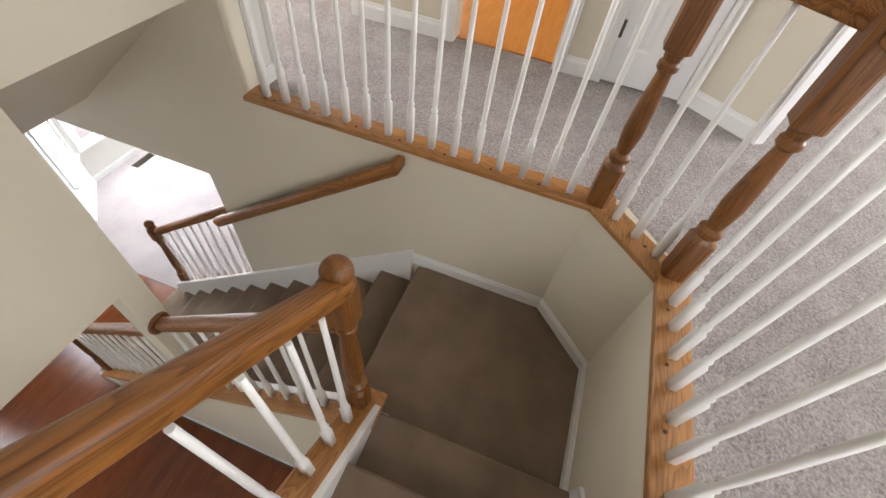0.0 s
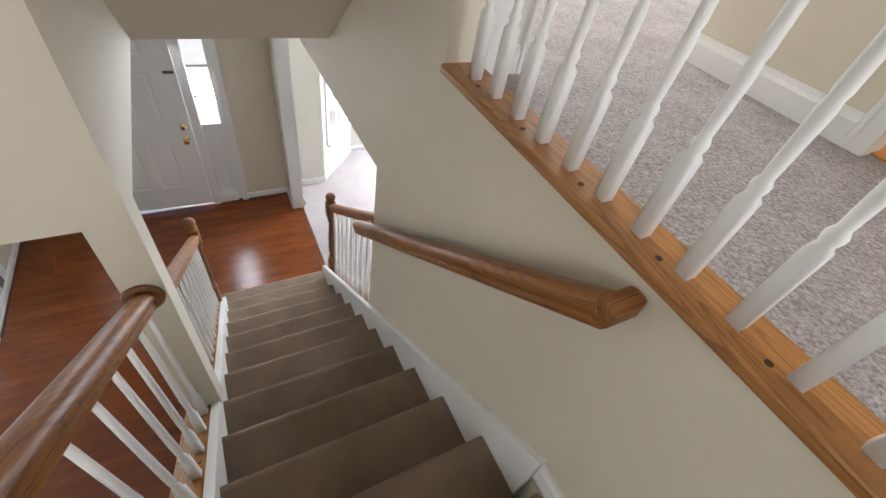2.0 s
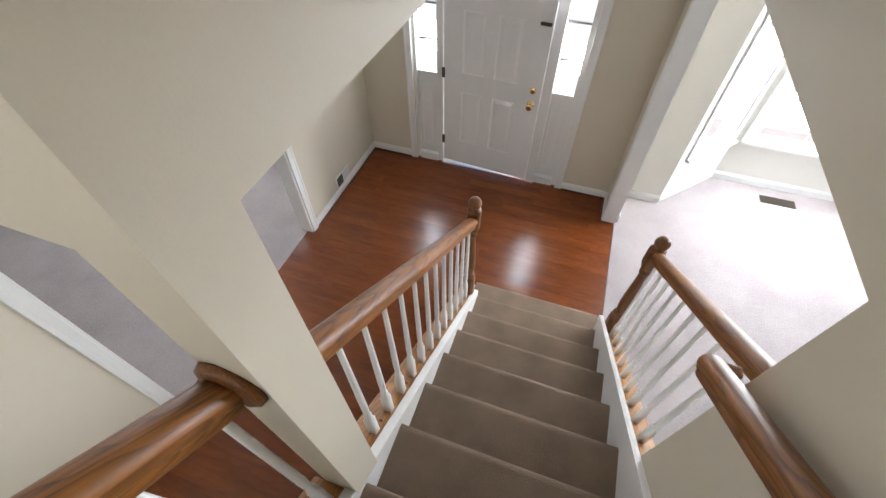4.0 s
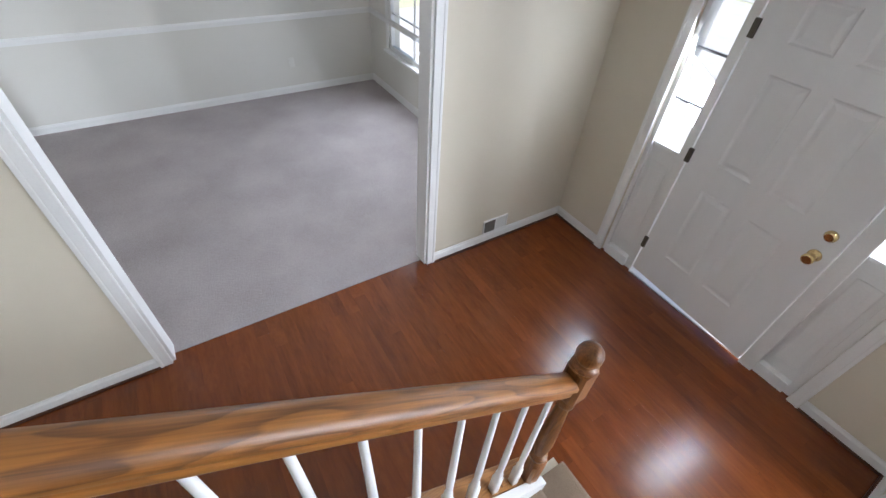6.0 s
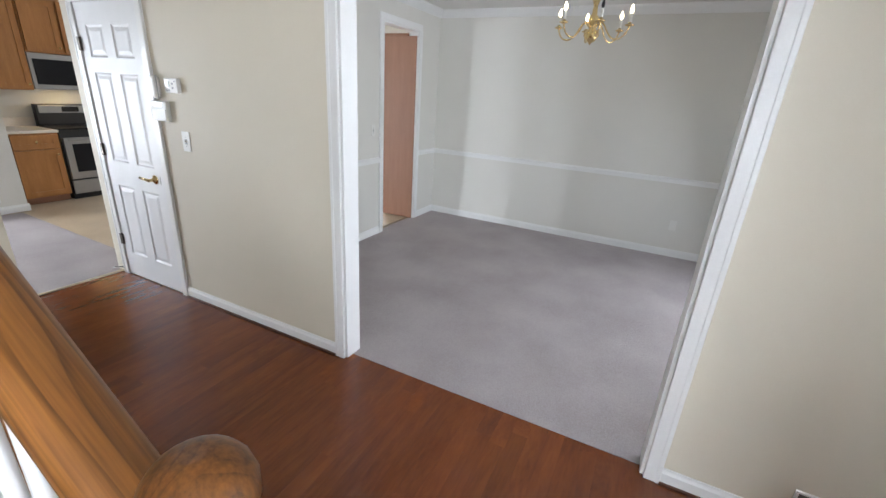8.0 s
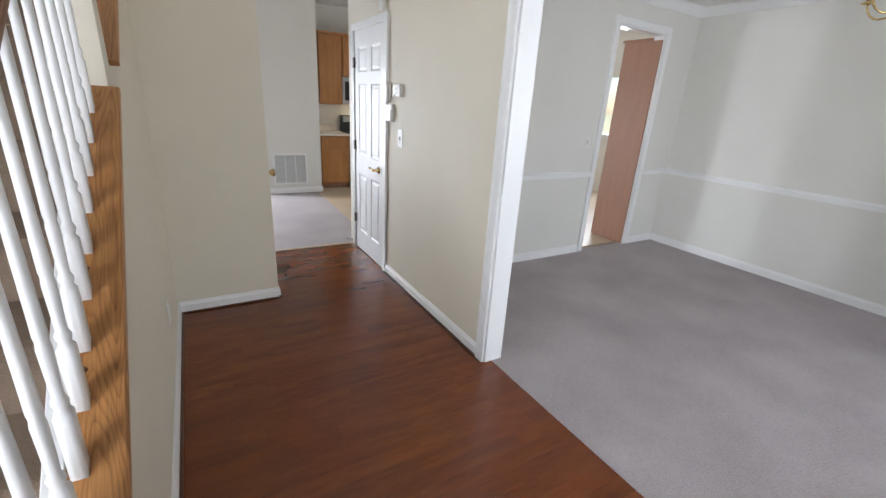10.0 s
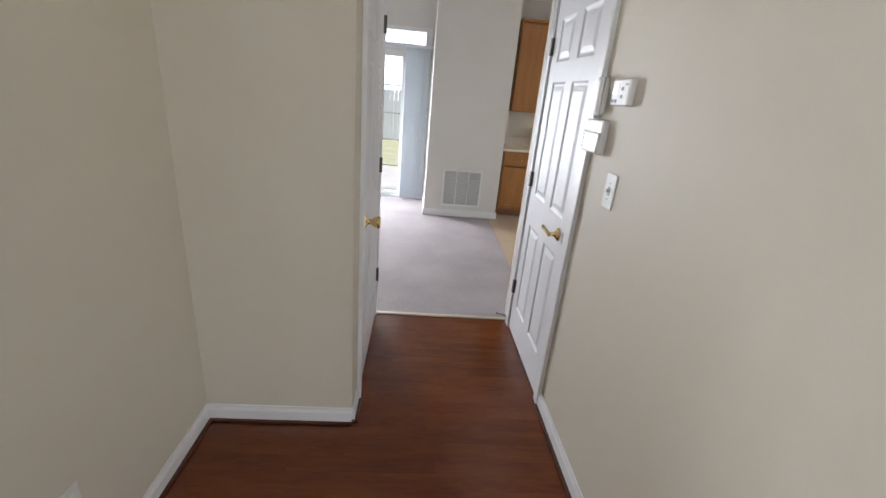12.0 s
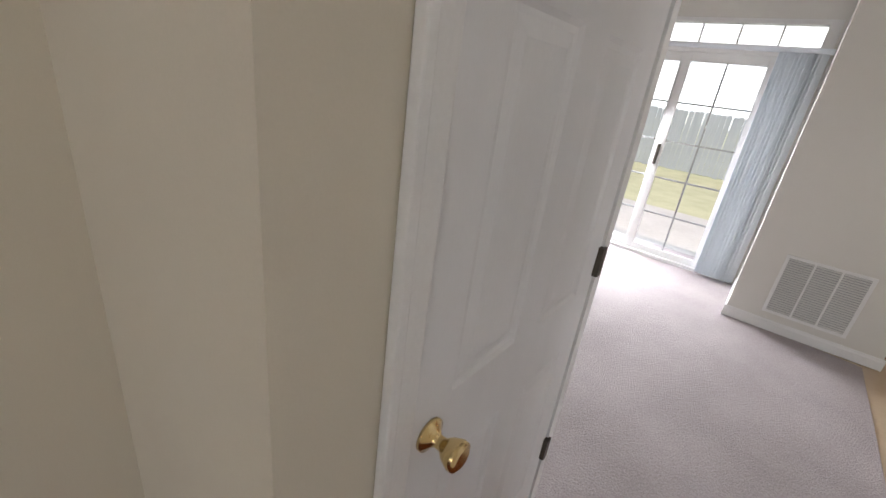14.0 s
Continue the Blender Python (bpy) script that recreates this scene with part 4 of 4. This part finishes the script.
def window_unit(name, w, h, m, label, across=3, up=4, t=0.05):
    """A white window: frame, muntins, pane, sill; local x 0 to w, z 0 to h, the room at y < 0."""
    top = base(name, label, "window", kind="structure")
    for b in ((0, 0.05, 0, h), (w - 0.05, w, 0, h), (0.05, w - 0.05, 0, 0.05), (0.05, w - 0.05, h - 0.05, h), (0.05, w - 0.05, h / 2 - 0.02, h / 2 + 0.02)):
        part("window_frame", box_bm(b[0], b[1], 0, t, b[2], b[3], 0.003), TRIM, top)
    for i in range(1, across):
        x = 0.05 + (w - 0.1) * i / across
        part("muntin", box_bm(x - 0.008, x + 0.008, 0.015, 0.03, 0.05, h - 0.05), TRIM, top)
    for i in range(1, up):
        z = 0.05 + (h - 0.1) * i / up
        part("muntin", box_bm(0.05, w - 0.05, 0.014, 0.031, z - 0.008, z + 0.008), TRIM, top)
    pane = part("pane", box_bm(0.05, w - 0.05, 0.021, 0.025, 0.05, h - 0.05), GLASS, top)
    pane.visible_shadow = False
    part("window_sill", box_bm(-0.06, w + 0.06, -0.055, 0.02, -0.03, -0.002, 0.005), TRIM, top)
    for x0, x1 in ((-0.06, 0.0), (w, w + 0.06)):
        part("side_trim", box_bm(x0, x1, -0.018, 0.0, 0, h + 0.06, 0.003), TRIM, top)
    part("head_trim", box_bm(0, w, -0.018, 0.0, h, h + 0.06, 0.003), TRIM, top)
    top.matrix_world = m
    return top


window_unit("window_dining", 2.27, 1.54, pose(-4.62, YF, 0.56), "white dining room window", 4, 4)
ang = math.degrees(math.atan2(0.58, 0.53))
window_unit("window_bay", 0.54, 1.65, pose(1.42, 1.66, 0.5, 0, 0, ang) @ pose(0.16, 0, 0), "white bay window", 2, 4)
window_unit("window_bay", 1.26, 1.65, pose(2.07, 2.24, 0.5), "wide white bay window", 3, 4)
window_unit("window_bay", 0.54, 1.65, pose(3.45, 2.24, 0.5, 0, 0, -ang) @ pose(0.12, 0, 0), "white bay window", 2, 4)

# sliding door with transom
sl = base("window_slider", "white sliding glass patio door with a transom", "window", kind="structure")
for x0, x1, z0, z1, y0 in ((-1.04, -0.96, 0, 2.27, 0), (0.87, 0.95, 0, 2.27, 0), (-0.96, 0.87, 1.99, 2.07, 0), (-0.96, 0.87, 2.23, 2.27, 0), (-0.96, 0.87, 0, 0.035, 0)):
    part("frame", box_bm(x0, x1, YS - 0.10, YS - 0.0, z0, z1, 0.003), TRIM, sl)
for x0, x1, y in ((-0.735, 0.0, YS - 0.05), (-0.04, 0.80, YS - 0.09)):
    for b in ((x0, x0 + 0.07, 0.035, 1.99), (x1 - 0.07, x1, 0.035, 1.99), (x0 + 0.07, x1 - 0.07, 0.035, 0.10), (x0 + 0.07, x1 - 0.07, 1.91, 1.99)):
        part("sash", box_bm(b[0], b[1], y - 0.018, y + 0.018, b[2], b[3], 0.003), TRIM, sl)
    for i in (1, ):
        x = (x0 + x1) / 2
        part("muntin", box_bm(x - 0.008, x + 0.008, y - 0.006, y + 0.006, 0.10, 1.91), GREYP, sl)
    for i in range(1, 5):
        z = 0.10 + 1.81 * i / 5
        part("muntin", box_bm(x0 + 0.07, x1 - 0.07, y - 0.007, y + 0.007, z - 0.008, z + 0.008), GREYP, sl)
    part("pane", box_bm(x0 + 0.07, x1 - 0.07, y - 0.002, y + 0.002, 0.10, 1.91), GLASS, sl).visible_shadow = False
part("pane", box_bm(-0.96, 0.87, YS - 0.052, YS - 0.048, 2.07, 2.23), GLASS, sl).visible_shadow = False
for x in (-0.68, -0.38, -0.08, 0.25, 0.55):
    part("muntin", box_bm(x - 0.008, x + 0.008, YS - 0.06, YS - 0.04, 2.07, 2.23), TRIM, sl)
part("door_pull", box_bm(-0.045, -0.02, YS - 0.03, YS + 0.01, 0.95, 1.15, 0.006), BRONZE, sl, "dark sliding door pull")

blinds = base("vertical_blinds", "pale vertical blinds drawn aside from the patio door", "blinds")
part("headrail", box_bm(-1.06, 0.98, YS + 0.02, YS + 0.065, 2.02, 2.06, 0.004), BLIND, blinds)
for i in range(11):
    x = -0.735 - 0.028 * i
    bm = box_bm(-0.044, 0.044, -0.0012, 0.0012, 0.03, 2.02)
    bmesh.ops.transform(bm, matrix=pose(x, YS + 0.05 + 0.004 * (i % 2), 0, 0, 0, 62 + 6 * math.sin(i * 1.7)), verts=bm.verts[:])
    part("slat", bm, BLIND, blinds)

# ---------------------------------------------------------------- fixtures of the hall


def switch_plate(m, label, toggles=1, outlet=False, w=0.07, h=0.115):
    top = base("outlet" if outlet else "light_switch", label, "outlet" if outlet else "switch")
    part("plate", box_bm(-w / 2, w / 2, -0.006, 0, -h / 2, h / 2, 0.003), PLASTIC, top)
    if outlet:
        for z in (-0.024, 0.024):
            part("socket", box_bm(-0.016, 0.016, -0.009, -0.004, z - 0.014, z + 0.014, 0.003), PLASTIC, top)
    else:
        part("toggle_recess", box_bm(-0.009, 0.009, -0.0075, -0.005, -0.016, 0.016), GREYP, top)
        part("toggle", box_bm(-0.004, 0.004, -0.018, -0.005, -0.004, 0.010, 0.002), PLASTIC, top)
        for z in (-0.03, 0.03):
            bm = bmesh.new()
            lathe(bm, [(0, 0.003), (0.0015, 0.003)], 8)
            bmesh.ops.transform(bm, matrix=Matrix.Translation((0, -0.006, z)) @ Matrix.Rotation(radians(90), 4, 'X'), verts=bm.verts[:])
            part("screw", bm, STEEL, top)
    top.matrix_world = m
    return top


ON_DINING = 90                 # turns a local front (y < 0) towards +x
switch_plate(pose(XD, -2.88, 1.215, 0, 0, ON_DINING), "white toggle light switch on the hall wall", w=0.08, h=0.13)
switch_plate(pose(XS, -2.25, 0.36, 0, 0, -90), "white duplex outlet on the hall wall", outlet=True)
switch_plate(pose(-3.73, YK, 1.20, 0, 0, 180), "pale light switch on the dining room wall")
switch_plate(pose(XF, 0.25, 0.37, 0, 0, 90), "white duplex outlet on the dining room wall", outlet=True)

th = base("thermostat", "white rectangular thermostat with a small display", "thermostat")
part("body", box_bm(-0.065, 0.065, -0.028, 0, -0.045, 0.045, 0.006), PLASTIC, th)
part("display", box_bm(-0.052, -0.012, -0.030, -0.027, -0.008, 0.026), LCD, th, "grey green display")
for x, z in ((-0.045, -0.03), (-0.02, -0.03), (0.018, 0.012), (0.018, -0.014)):
    part("button", box_bm(x - 0.008, x + 0.008, -0.031, -0.027, z - 0.006, z + 0.006, 0.002), GREYP, th)
part("badge", box_bm(0.035, 0.055, -0.0295, -0.0275, 0.022, 0.03), GREYP, th)
th.matrix_world = pose(XD, -2.92, 1.56, 0, 0, ON_DINING)

ch = base("door_chime", "narrow ivory plastic wall box", "wall box")
part("body", box_bm(-0.032, 0.032, -0.04, 0, -0.072, 0.072, 0.018), PLASTIC, ch)
part("seam", box_bm(-0.033, 0.033, -0.030, -0.026, -0.070, 0.070), GREYP, ch)
ch.matrix_world = pose(XD, -3.095, 1.545, 0, 0, ON_DINING)

al = base("alarm_keypad", "white alarm keypad with a fold-down cover", "keypad")
part("body", box_bm(-0.085, 0.085, -0.03, 0, -0.065, 0.065, 0.006), PLASTIC, al)
part("display", box_bm(-0.05, 0.045, -0.0315, -0.029, 0.026, 0.052), LCD, al, "grey display")
part("cover", box_bm(-0.078, 0.078, -0.036, -0.03, -0.060, 0.016, 0.003), PLASTIC, al)
for i in range(4):
    part("lamp", box_bm(-0.072 + 0.004, -0.062, -0.038, -0.035, -0.05 + 0.016 * i, -0.043 + 0.016 * i), GREYP, al)
al.matrix_world = pose(XD, -3.085, 1.395, 0, 0, ON_DINING)

sm = base("motion_sensor", "small ivory sensor box over the hall door", "sensor")
part("body", box_bm(-0.035, 0.035, -0.04, 0, -0.035, 0.035, 0.008), PLASTIC, sm)
sm.matrix_world = pose(XD, -3.225, 2.17, 0, 0, ON_DINING)
sm = base("wall_box", "flat ivory box high on the hall wall", "wall box")
part("body", box_bm(-0.09, 0.09, -0.05, 0, -0.02, 0.08, 0.008), PLASTIC, sm)
sm.matrix_world = pose(XD, -2.14, 2.16, 0, 0, ON_DINING)


def grille(name, label, w, h, m, bays, slats, border=0.022, deep=0.012, dark=GREYP, cat="vent"):
    """A louvred grille, bays side by side."""
    top = base(name, label, cat)
    for b in ((-w / 2, w / 2, -h / 2, -h / 2 + border), (-w / 2, w / 2, h / 2 - border, h / 2), (-w / 2, -w / 2 + border, -h / 2 + border, h / 2 - border), (w / 2 - border, w / 2, -h / 2 + border, h / 2 - border)):
        part("frame", box_bm(b[0], b[1], -deep, 0, b[2], b[3], 0.002), TRIM, top)
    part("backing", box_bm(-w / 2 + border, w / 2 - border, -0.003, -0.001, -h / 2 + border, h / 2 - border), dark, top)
    iw = w - 2 * border
    for i in range(1, bays):
        x = -iw / 2 + iw * i / bays
        part("divider", box_bm(x - 0.006, x + 0.006, -deep, -0.002, -h / 2 + border, h / 2 - border), TRIM, top)
    bm = bmesh.new()
    for i in range(slats):
        z = -h / 2 + border + (h - 2 * border) * (i + 0.5) / slats
        v = add_box(bm, -iw / 2, iw / 2, -0.0015, 0.0015, -0.006, 0.006)
        bmesh.ops.transform(bm, matrix=pose(0, -0.007, z, -38), verts=v)
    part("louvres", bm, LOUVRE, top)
    top.matrix_world = m
    return top


SGN = (-0.108, -0.008)
reg_wall = grille("floor_register", "small white wall register above the baseboard", 0.24, 0.13, pose(XD, 0.81, 0.157, 0, 0, ON_DINING), 2, 8, 0.010)
# The shade in the left half is a flat dark plate over the louvres.
part("shadowed_half", box_bm(SGN[0], SGN[1], -0.0135, -0.002, -0.053, 0.053), SHADOWED, reg_wall, "flat dark plate as the shadowed half of the register")
grille("air_return", "white louvred air return grille low on the wall", 0.50, 0.47, pose(-1.53, YV, 0.38, 0, 0, 180), 3, 24)

reg = base("floor_vent", "dark metal floor vent in the carpet", "vent")
part("plate", box_bm(2.40, 2.72, 1.98, 2.09, 0.004, 0.012, 0.002), BRONZE, reg)
reg2 = base("door_stop", "small spring door stop at the door casing", "door stop")
bm = bmesh.new()
lathe(bm, [(0, 0.009), (0.01, 0.006), (0.06, 0.006), (0.062, 0.009), (0.075, 0.009)], 10)
bmesh.ops.transform(bm, matrix=Matrix.Translation((XD + 0.016, -4.0, 0.045)) @ Matrix.Rotation(radians(75), 4, 'Y'), verts=bm.verts[:])
part("spring", bm, STEEL, reg2)

# ---------------------------------------------------------------- chandelier
cx, cy, cz = -3.765, -0.755, 2.09
cha = base("chandelier", "brass chandelier with lit candle bulbs", "chandelier", (cx, cy, cz))
bm = bmesh.new()
lathe(bm, [(-0.03, 0.004), (-0.015, 0.012), (0, 0.035), (0.04, 0.062), (0.075, 0.05), (0.09, 0.022), (0.12, 0.03), (0.16, 0.045), (0.19, 0.022), (0.25, 0.016), (0.30, 0.034), (0.33, 0.018), (0.36, 0.006), (0.47, 0.006)], 20)
part("stem", bm, BRASS, cha)
bm = bmesh.new()
lathe(bm, [(0.47, 0.05), (0.49, 0.06), (0.51, 0.06)], 20)
part("canopy", bm, BRASS, cha)
for i in range(6):
    a = 2 * math.pi * i / 6 + 0.35
    arm = bpy.data.curves.new("arm", 'CURVE')
    arm.dimensions, arm.bevel_depth, arm.bevel_resolution = '3D', 0.006, 2
    sp = arm.splines.new('NURBS')
    pts = ((0.03, 0.10), (0.07, 0.17), (0.12, 0.05), (0.19, -0.01), (0.27, 0.03), (0.285, 0.10))
    sp.points.add(len(pts) - 1)
    for p, (r, z) in zip(sp.points, pts):
        p.co = (r * math.cos(a), r * math.sin(a), z, 1)
    sp.use_endpoint_u, sp.order_u = True, 4
    arm.materials.append(BRASS)
    o = new("arm", arm)
    o.parent = cha
    x, y = 0.285 * math.cos(a), 0.285 * math.sin(a)
    bm = bmesh.new()
    lathe(bm, [(0.095, 0.012), (0.102, 0.034), (0.108, 0.034), (0.112, 0.013), (0.125, 0.013)], 14, (x, y, 0))
    cup = part("cup", bm, BRASS, cha)
    bm = bmesh.new()
    lathe(bm, [(0.125, 0.011), (0.185, 0.011)], 12, (x, y, 0))
    part("candle_sleeve", bm, PLASTIC, cup)
    bm = bmesh.new()
    lathe(bm, [(0.186, 0.007), (0.20, 0.012), (0.213, 0.013), (0.232, 0.008), (0.246, 0.002)], 12, (x, y, 0))
    part("bulb", bm, IRON if i == 0 else BULB, cup, "unlit flame bulb" if i == 0 else "glowing flame bulb")

# ---------------------------------------------------------------- kitchen


def cab_front(top, x0, x1, y, z0, z1, knob=None):
    """A framed oak cabinet door."""
    d = part("door", box_bm(x0, x1, y - 0.0, y + 0.02, z0, z1, 0.003), CAB, top)
    w = 0.055
    bm = bmesh.new()
    for b in ((x0, x0 + w, z0, z1), (x1 - w, x1, z0, z1), (x0 + w, x1 - w, z0, z0 + w), (x0 + w, x1 - w, z1 - w, z1)):
        add_box(bm, b[0], b[1], y + 0.019, y + 0.028, b[2], b[3])
    part("door_frame", bm, CAB, d)
    if knob:
        bm = bmesh.new()
        lathe(bm, [(0, 0.006), (0.012, 0.006), (0.016, 0.014), (0.024, 0.012)], 12)
        bmesh.ops.transform(bm, matrix=Matrix.Translation((knob[0], y + 0.027, knob[1])) @ Matrix.Rotation(radians(-90), 4, 'X'), verts=bm.verts[:])
        part("knob", bm, BRASS, d)
    return d


KF = -6.86                     # front of the base units
low = base("base_cabinet", "golden oak base cabinet with one drawer", "cabinet")
part("body", box_bm(-2.54, -2.05, -7.44, KF, 0.09, 0.87, 0.002), CAB, low)
part("toe_kick", box_bm(-2.54, -2.05, -7.44, KF - 0.07, 0.0, 0.09), PANEL, low)
cab_front(low, -2.52, -2.07, KF, 0.69, 0.85, (-2.295, 0.77))
cab_front(low, -2.52, -2.07, KF, 0.11, 0.67, (-2.48, 0.61))
wt = base("worktop", "pale speckled laminate worktop", "worktop")
part("top", box_bm(-2.545, -2.04, -7.44, KF + 0.03, 0.87, 0.905, 0.008), COUNTER, wt)
part("upstand", box_bm(-2.545, -2.04, -7.445, -7.42, 0.905, 1.01, 0.004), COUNTER, wt)
for x0, x1, z0, z1, name in ((-2.47, -2.09, 1.36, 2.39, "wall_cabinet"), (-3.235, -2.475, 1.79, 2.39, "wall_cabinet"), (-3.95, -3.24, 1.36, 2.39, "wall_cabinet")):
    up = base(name, "golden oak wall cabinet with framed doors", "cabinet", group="kitchen wall cabinets")
    part("body", box_bm(x0, x1, -7.44, -6.98, z0, z1, 0.002), CAB, up)
    n = 1 if x1 - x0 < 0.5 else 2
    for i in range(n):
        a, b = x0 + (x1 - x0) * i / n + 0.015, x0 + (x1 - x0) * (i + 1) / n - 0.015
        cab_front(up, a, b, -6.98, z0 + 0.02, z1 - 0.03, ((a + 0.03) if i == n - 1 and n > 1 or n == 1 else (b - 0.03), z0 + 0.07))
    part("cornice", box_bm(x0, x1, -7.44, -6.945, z1, z1 + 0.03, 0.006), CAB, up)
mw = base("microwave", "stainless over-range microwave with a black glass door", "microwave")
part("body", box_bm(-3.23, -2.48, -7.44, -6.98, 1.375, 1.785, 0.004), STEEL, mw)
part("door_glass", box_bm(-3.02, -2.52, -6.985, -6.968, 1.43, 1.72, 0.004), BLACK, mw, "black glass door")
part("control_panel", box_bm(-3.215, -3.04, -6.985, -6.97, 1.40, 1.76, 0.003), BLACK, mw)
part("handle", box_bm(-3.035, -3.015, -6.972, -6.935, 1.44, 1.72, 0.005), STEEL, mw)
part("task_lamp", box_bm(-3.0, -2.7, -7.25, -7.1, 1.371, 1.377), COOKLIGHT, mw, "glowing lamp under the microwave")
st = base("stove", "stainless freestanding range with black glass oven door", "stove")
part("body", box_bm(-3.30, -2.555, -7.42, KF - 0.005, 0.06, 0.895, 0.004), IRON, st)
part("oven_door", box_bm(-3.285, -2.57, KF - 0.006, KF + 0.03, 0.27, 0.80, 0.006), STEEL, st)
part("oven_glass", box_bm(-3.20, -2.65, KF + 0.029, KF + 0.034, 0.36, 0.72, 0.002), BLACK, st, "black oven window")
part("oven_handle", box_bm(-3.25, -2.61, KF + 0.05, KF + 0.07, 0.765, 0.785, 0.008), STEEL, st)
part("drawer", box_bm(-3.285, -2.57, KF - 0.006, KF + 0.025, 0.075, 0.25, 0.006), STEEL, st)
part("cooktop", box_bm(-3.30, -2.555, -7.42, KF + 0.01, 0.895, 0.915, 0.004), BLACK, st, "black glass cooktop")
part("backguard", box_bm(-3.30, -2.555, -7.42, -7.33, 0.915, 1.18, 0.01), IRON, st)
part("control_panel", box_bm(-3.27, -2.585, -7.331, -7.318, 1.07, 1.165, 0.003), STEEL, st)
part("clock", box_bm(-3.02, -2.83, -7.319, -7.314, 1.085, 1.15), BLACK, st)
part("foot", box_bm(-3.28, -2.575, -7.40, KF - 0.04, 0.0, 0.06), IRON, st)
tall = base("pantry_cabinet", "tall brown cabinet beside the kitchen doorway", "cabinet")
part("side_panel", box_bm(-4.626, -4.608, -3.34, -2.885, 0.008, 2.24, 0.002), PANEL, tall)
part("body", box_bm(-5.15, -4.628, -3.34, -3.0, 0.0, 2.24), PANEL, tall)
part("cornice", box_bm(-5.15, -4.60, -3.365, -3.0, 2.241, 2.268, 0.006), PANEL, tall)

# ---------------------------------------------------------------- outdoors
solid("ground", box_bm(-250, 250, -250, 250, -0.5, -0.30), GRASS, "sunlit lawn", "ground")
solid("pavement_walk", box_bm(-9, 9, 1.9, 13.0, -0.30, -0.16), CONCRETE, "pale concrete front walk", "pavement")
solid("road", box_bm(-40, 40, 14, 22, -0.30, -0.285), CONCRETE, "pale asphalt road", "road")
solid("pavement_patio", box_bm(-2.5, 3.5, -10.6, -7.62, -0.30, -0.10), CONCRETE, "pale concrete patio", "pavement")
# Glowing sheet added beyond the fence to whiten the sky there.
SKYGLOW = mat("backdrop_glow", (0.9, 0.95, 1.0), 1.0)
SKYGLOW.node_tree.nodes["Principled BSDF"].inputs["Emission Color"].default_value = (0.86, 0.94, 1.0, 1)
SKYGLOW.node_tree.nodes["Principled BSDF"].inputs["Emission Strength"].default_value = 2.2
solid("backdrop", box_bm(-60, 60, -70.2, -70, -0.4, 40), SKYGLOW, "glowing backdrop sheet for the white sky beyond the garden", "backdrop")
fence = base("fence", "weathered grey wooden privacy fence", "fence")
board_me = mesh_of("board", prism([(-0.068, -0.28), (0.068, -0.28), (0.068, 1.42), (0.045, 1.47), (-0.045, 1.47), (-0.068, 1.42)], 0, 0.02, 1), FENCEW)
rnd = random.Random(4)
for i in range(90):
    o = new("board", board_me)
    o.location, o.rotation_euler = (-6.5 + 0.143 * i, -17.5 + rnd.uniform(-0.004, 0.004), rnd.uniform(-0.02, 0.02)), (0, radians(rnd.uniform(-0.4, 0.4)), 0)
    o.parent = fence
for z in (0.1, 1.0):
    part("rail", box_bm(-6.6, 6.4, -17.56, -17.505, z, z + 0.09), FENCEW, fence)

# ---------------------------------------------------------------- hardwood boards
rnd = random.Random(11)
PW = 0.083
lengths = (0.62, 0.85, 1.05, 1.3)
plank_meshes = {}
for length in lengths:
    bm = bmesh.new()
    g = 0.00003
    x0, x1, y0, y1 = g, length - g, g, PW - g
    c = 0.00015
    lo = [bm.verts.new(p) for p in ((x0, y0, -0.012), (x1, y0, -0.012), (x1, y1, -0.012), (x0, y1, -0.012))]
    mid = [bm.verts.new(p) for p in ((x0, y0, -c), (x1, y0, -c), (x1, y1, -c), (x0, y1, -c))]
    up = [bm.verts.new(p) for p in ((x0 + c, y0 + c, 0), (x1 - c, y0 + c, 0), (x1 - c, y1 - c, 0), (x0 + c, y1 - c, 0))]
    for la, lb in ((lo, mid), (mid, up)):
        for i in range(4):
            bm.faces.new((la[i], la[(i + 1) % 4], lb[(i + 1) % 4], lb[i]))
    bm.faces.new(up)
    plank_meshes[length] = mesh_of("plank", bm, PLANK)


def lay(x_lo, x_hi, y):
    x = x_lo - rnd.uniform(0, 0.8)
    while x < x_hi:
        length = rnd.choice(lengths)
        a, b = max(x, x_lo), min(x + length, x_hi)
        if b - a > 0.03:
            o = new("plank", plank_meshes[length])
            o.location = (a, y, 0)
            o.scale = ((b - a) / length, 1, 1)
            o.parent = hall_floor
        x += length


y = YT
while y < YD + 0.02:
    right_end = 1.03 if y > -0.03 else (XS if y > YJ else XH)
    lay(XD if not (-1.65 < y < 0.18) else XD - 0.055, right_end, y)
    y += PW
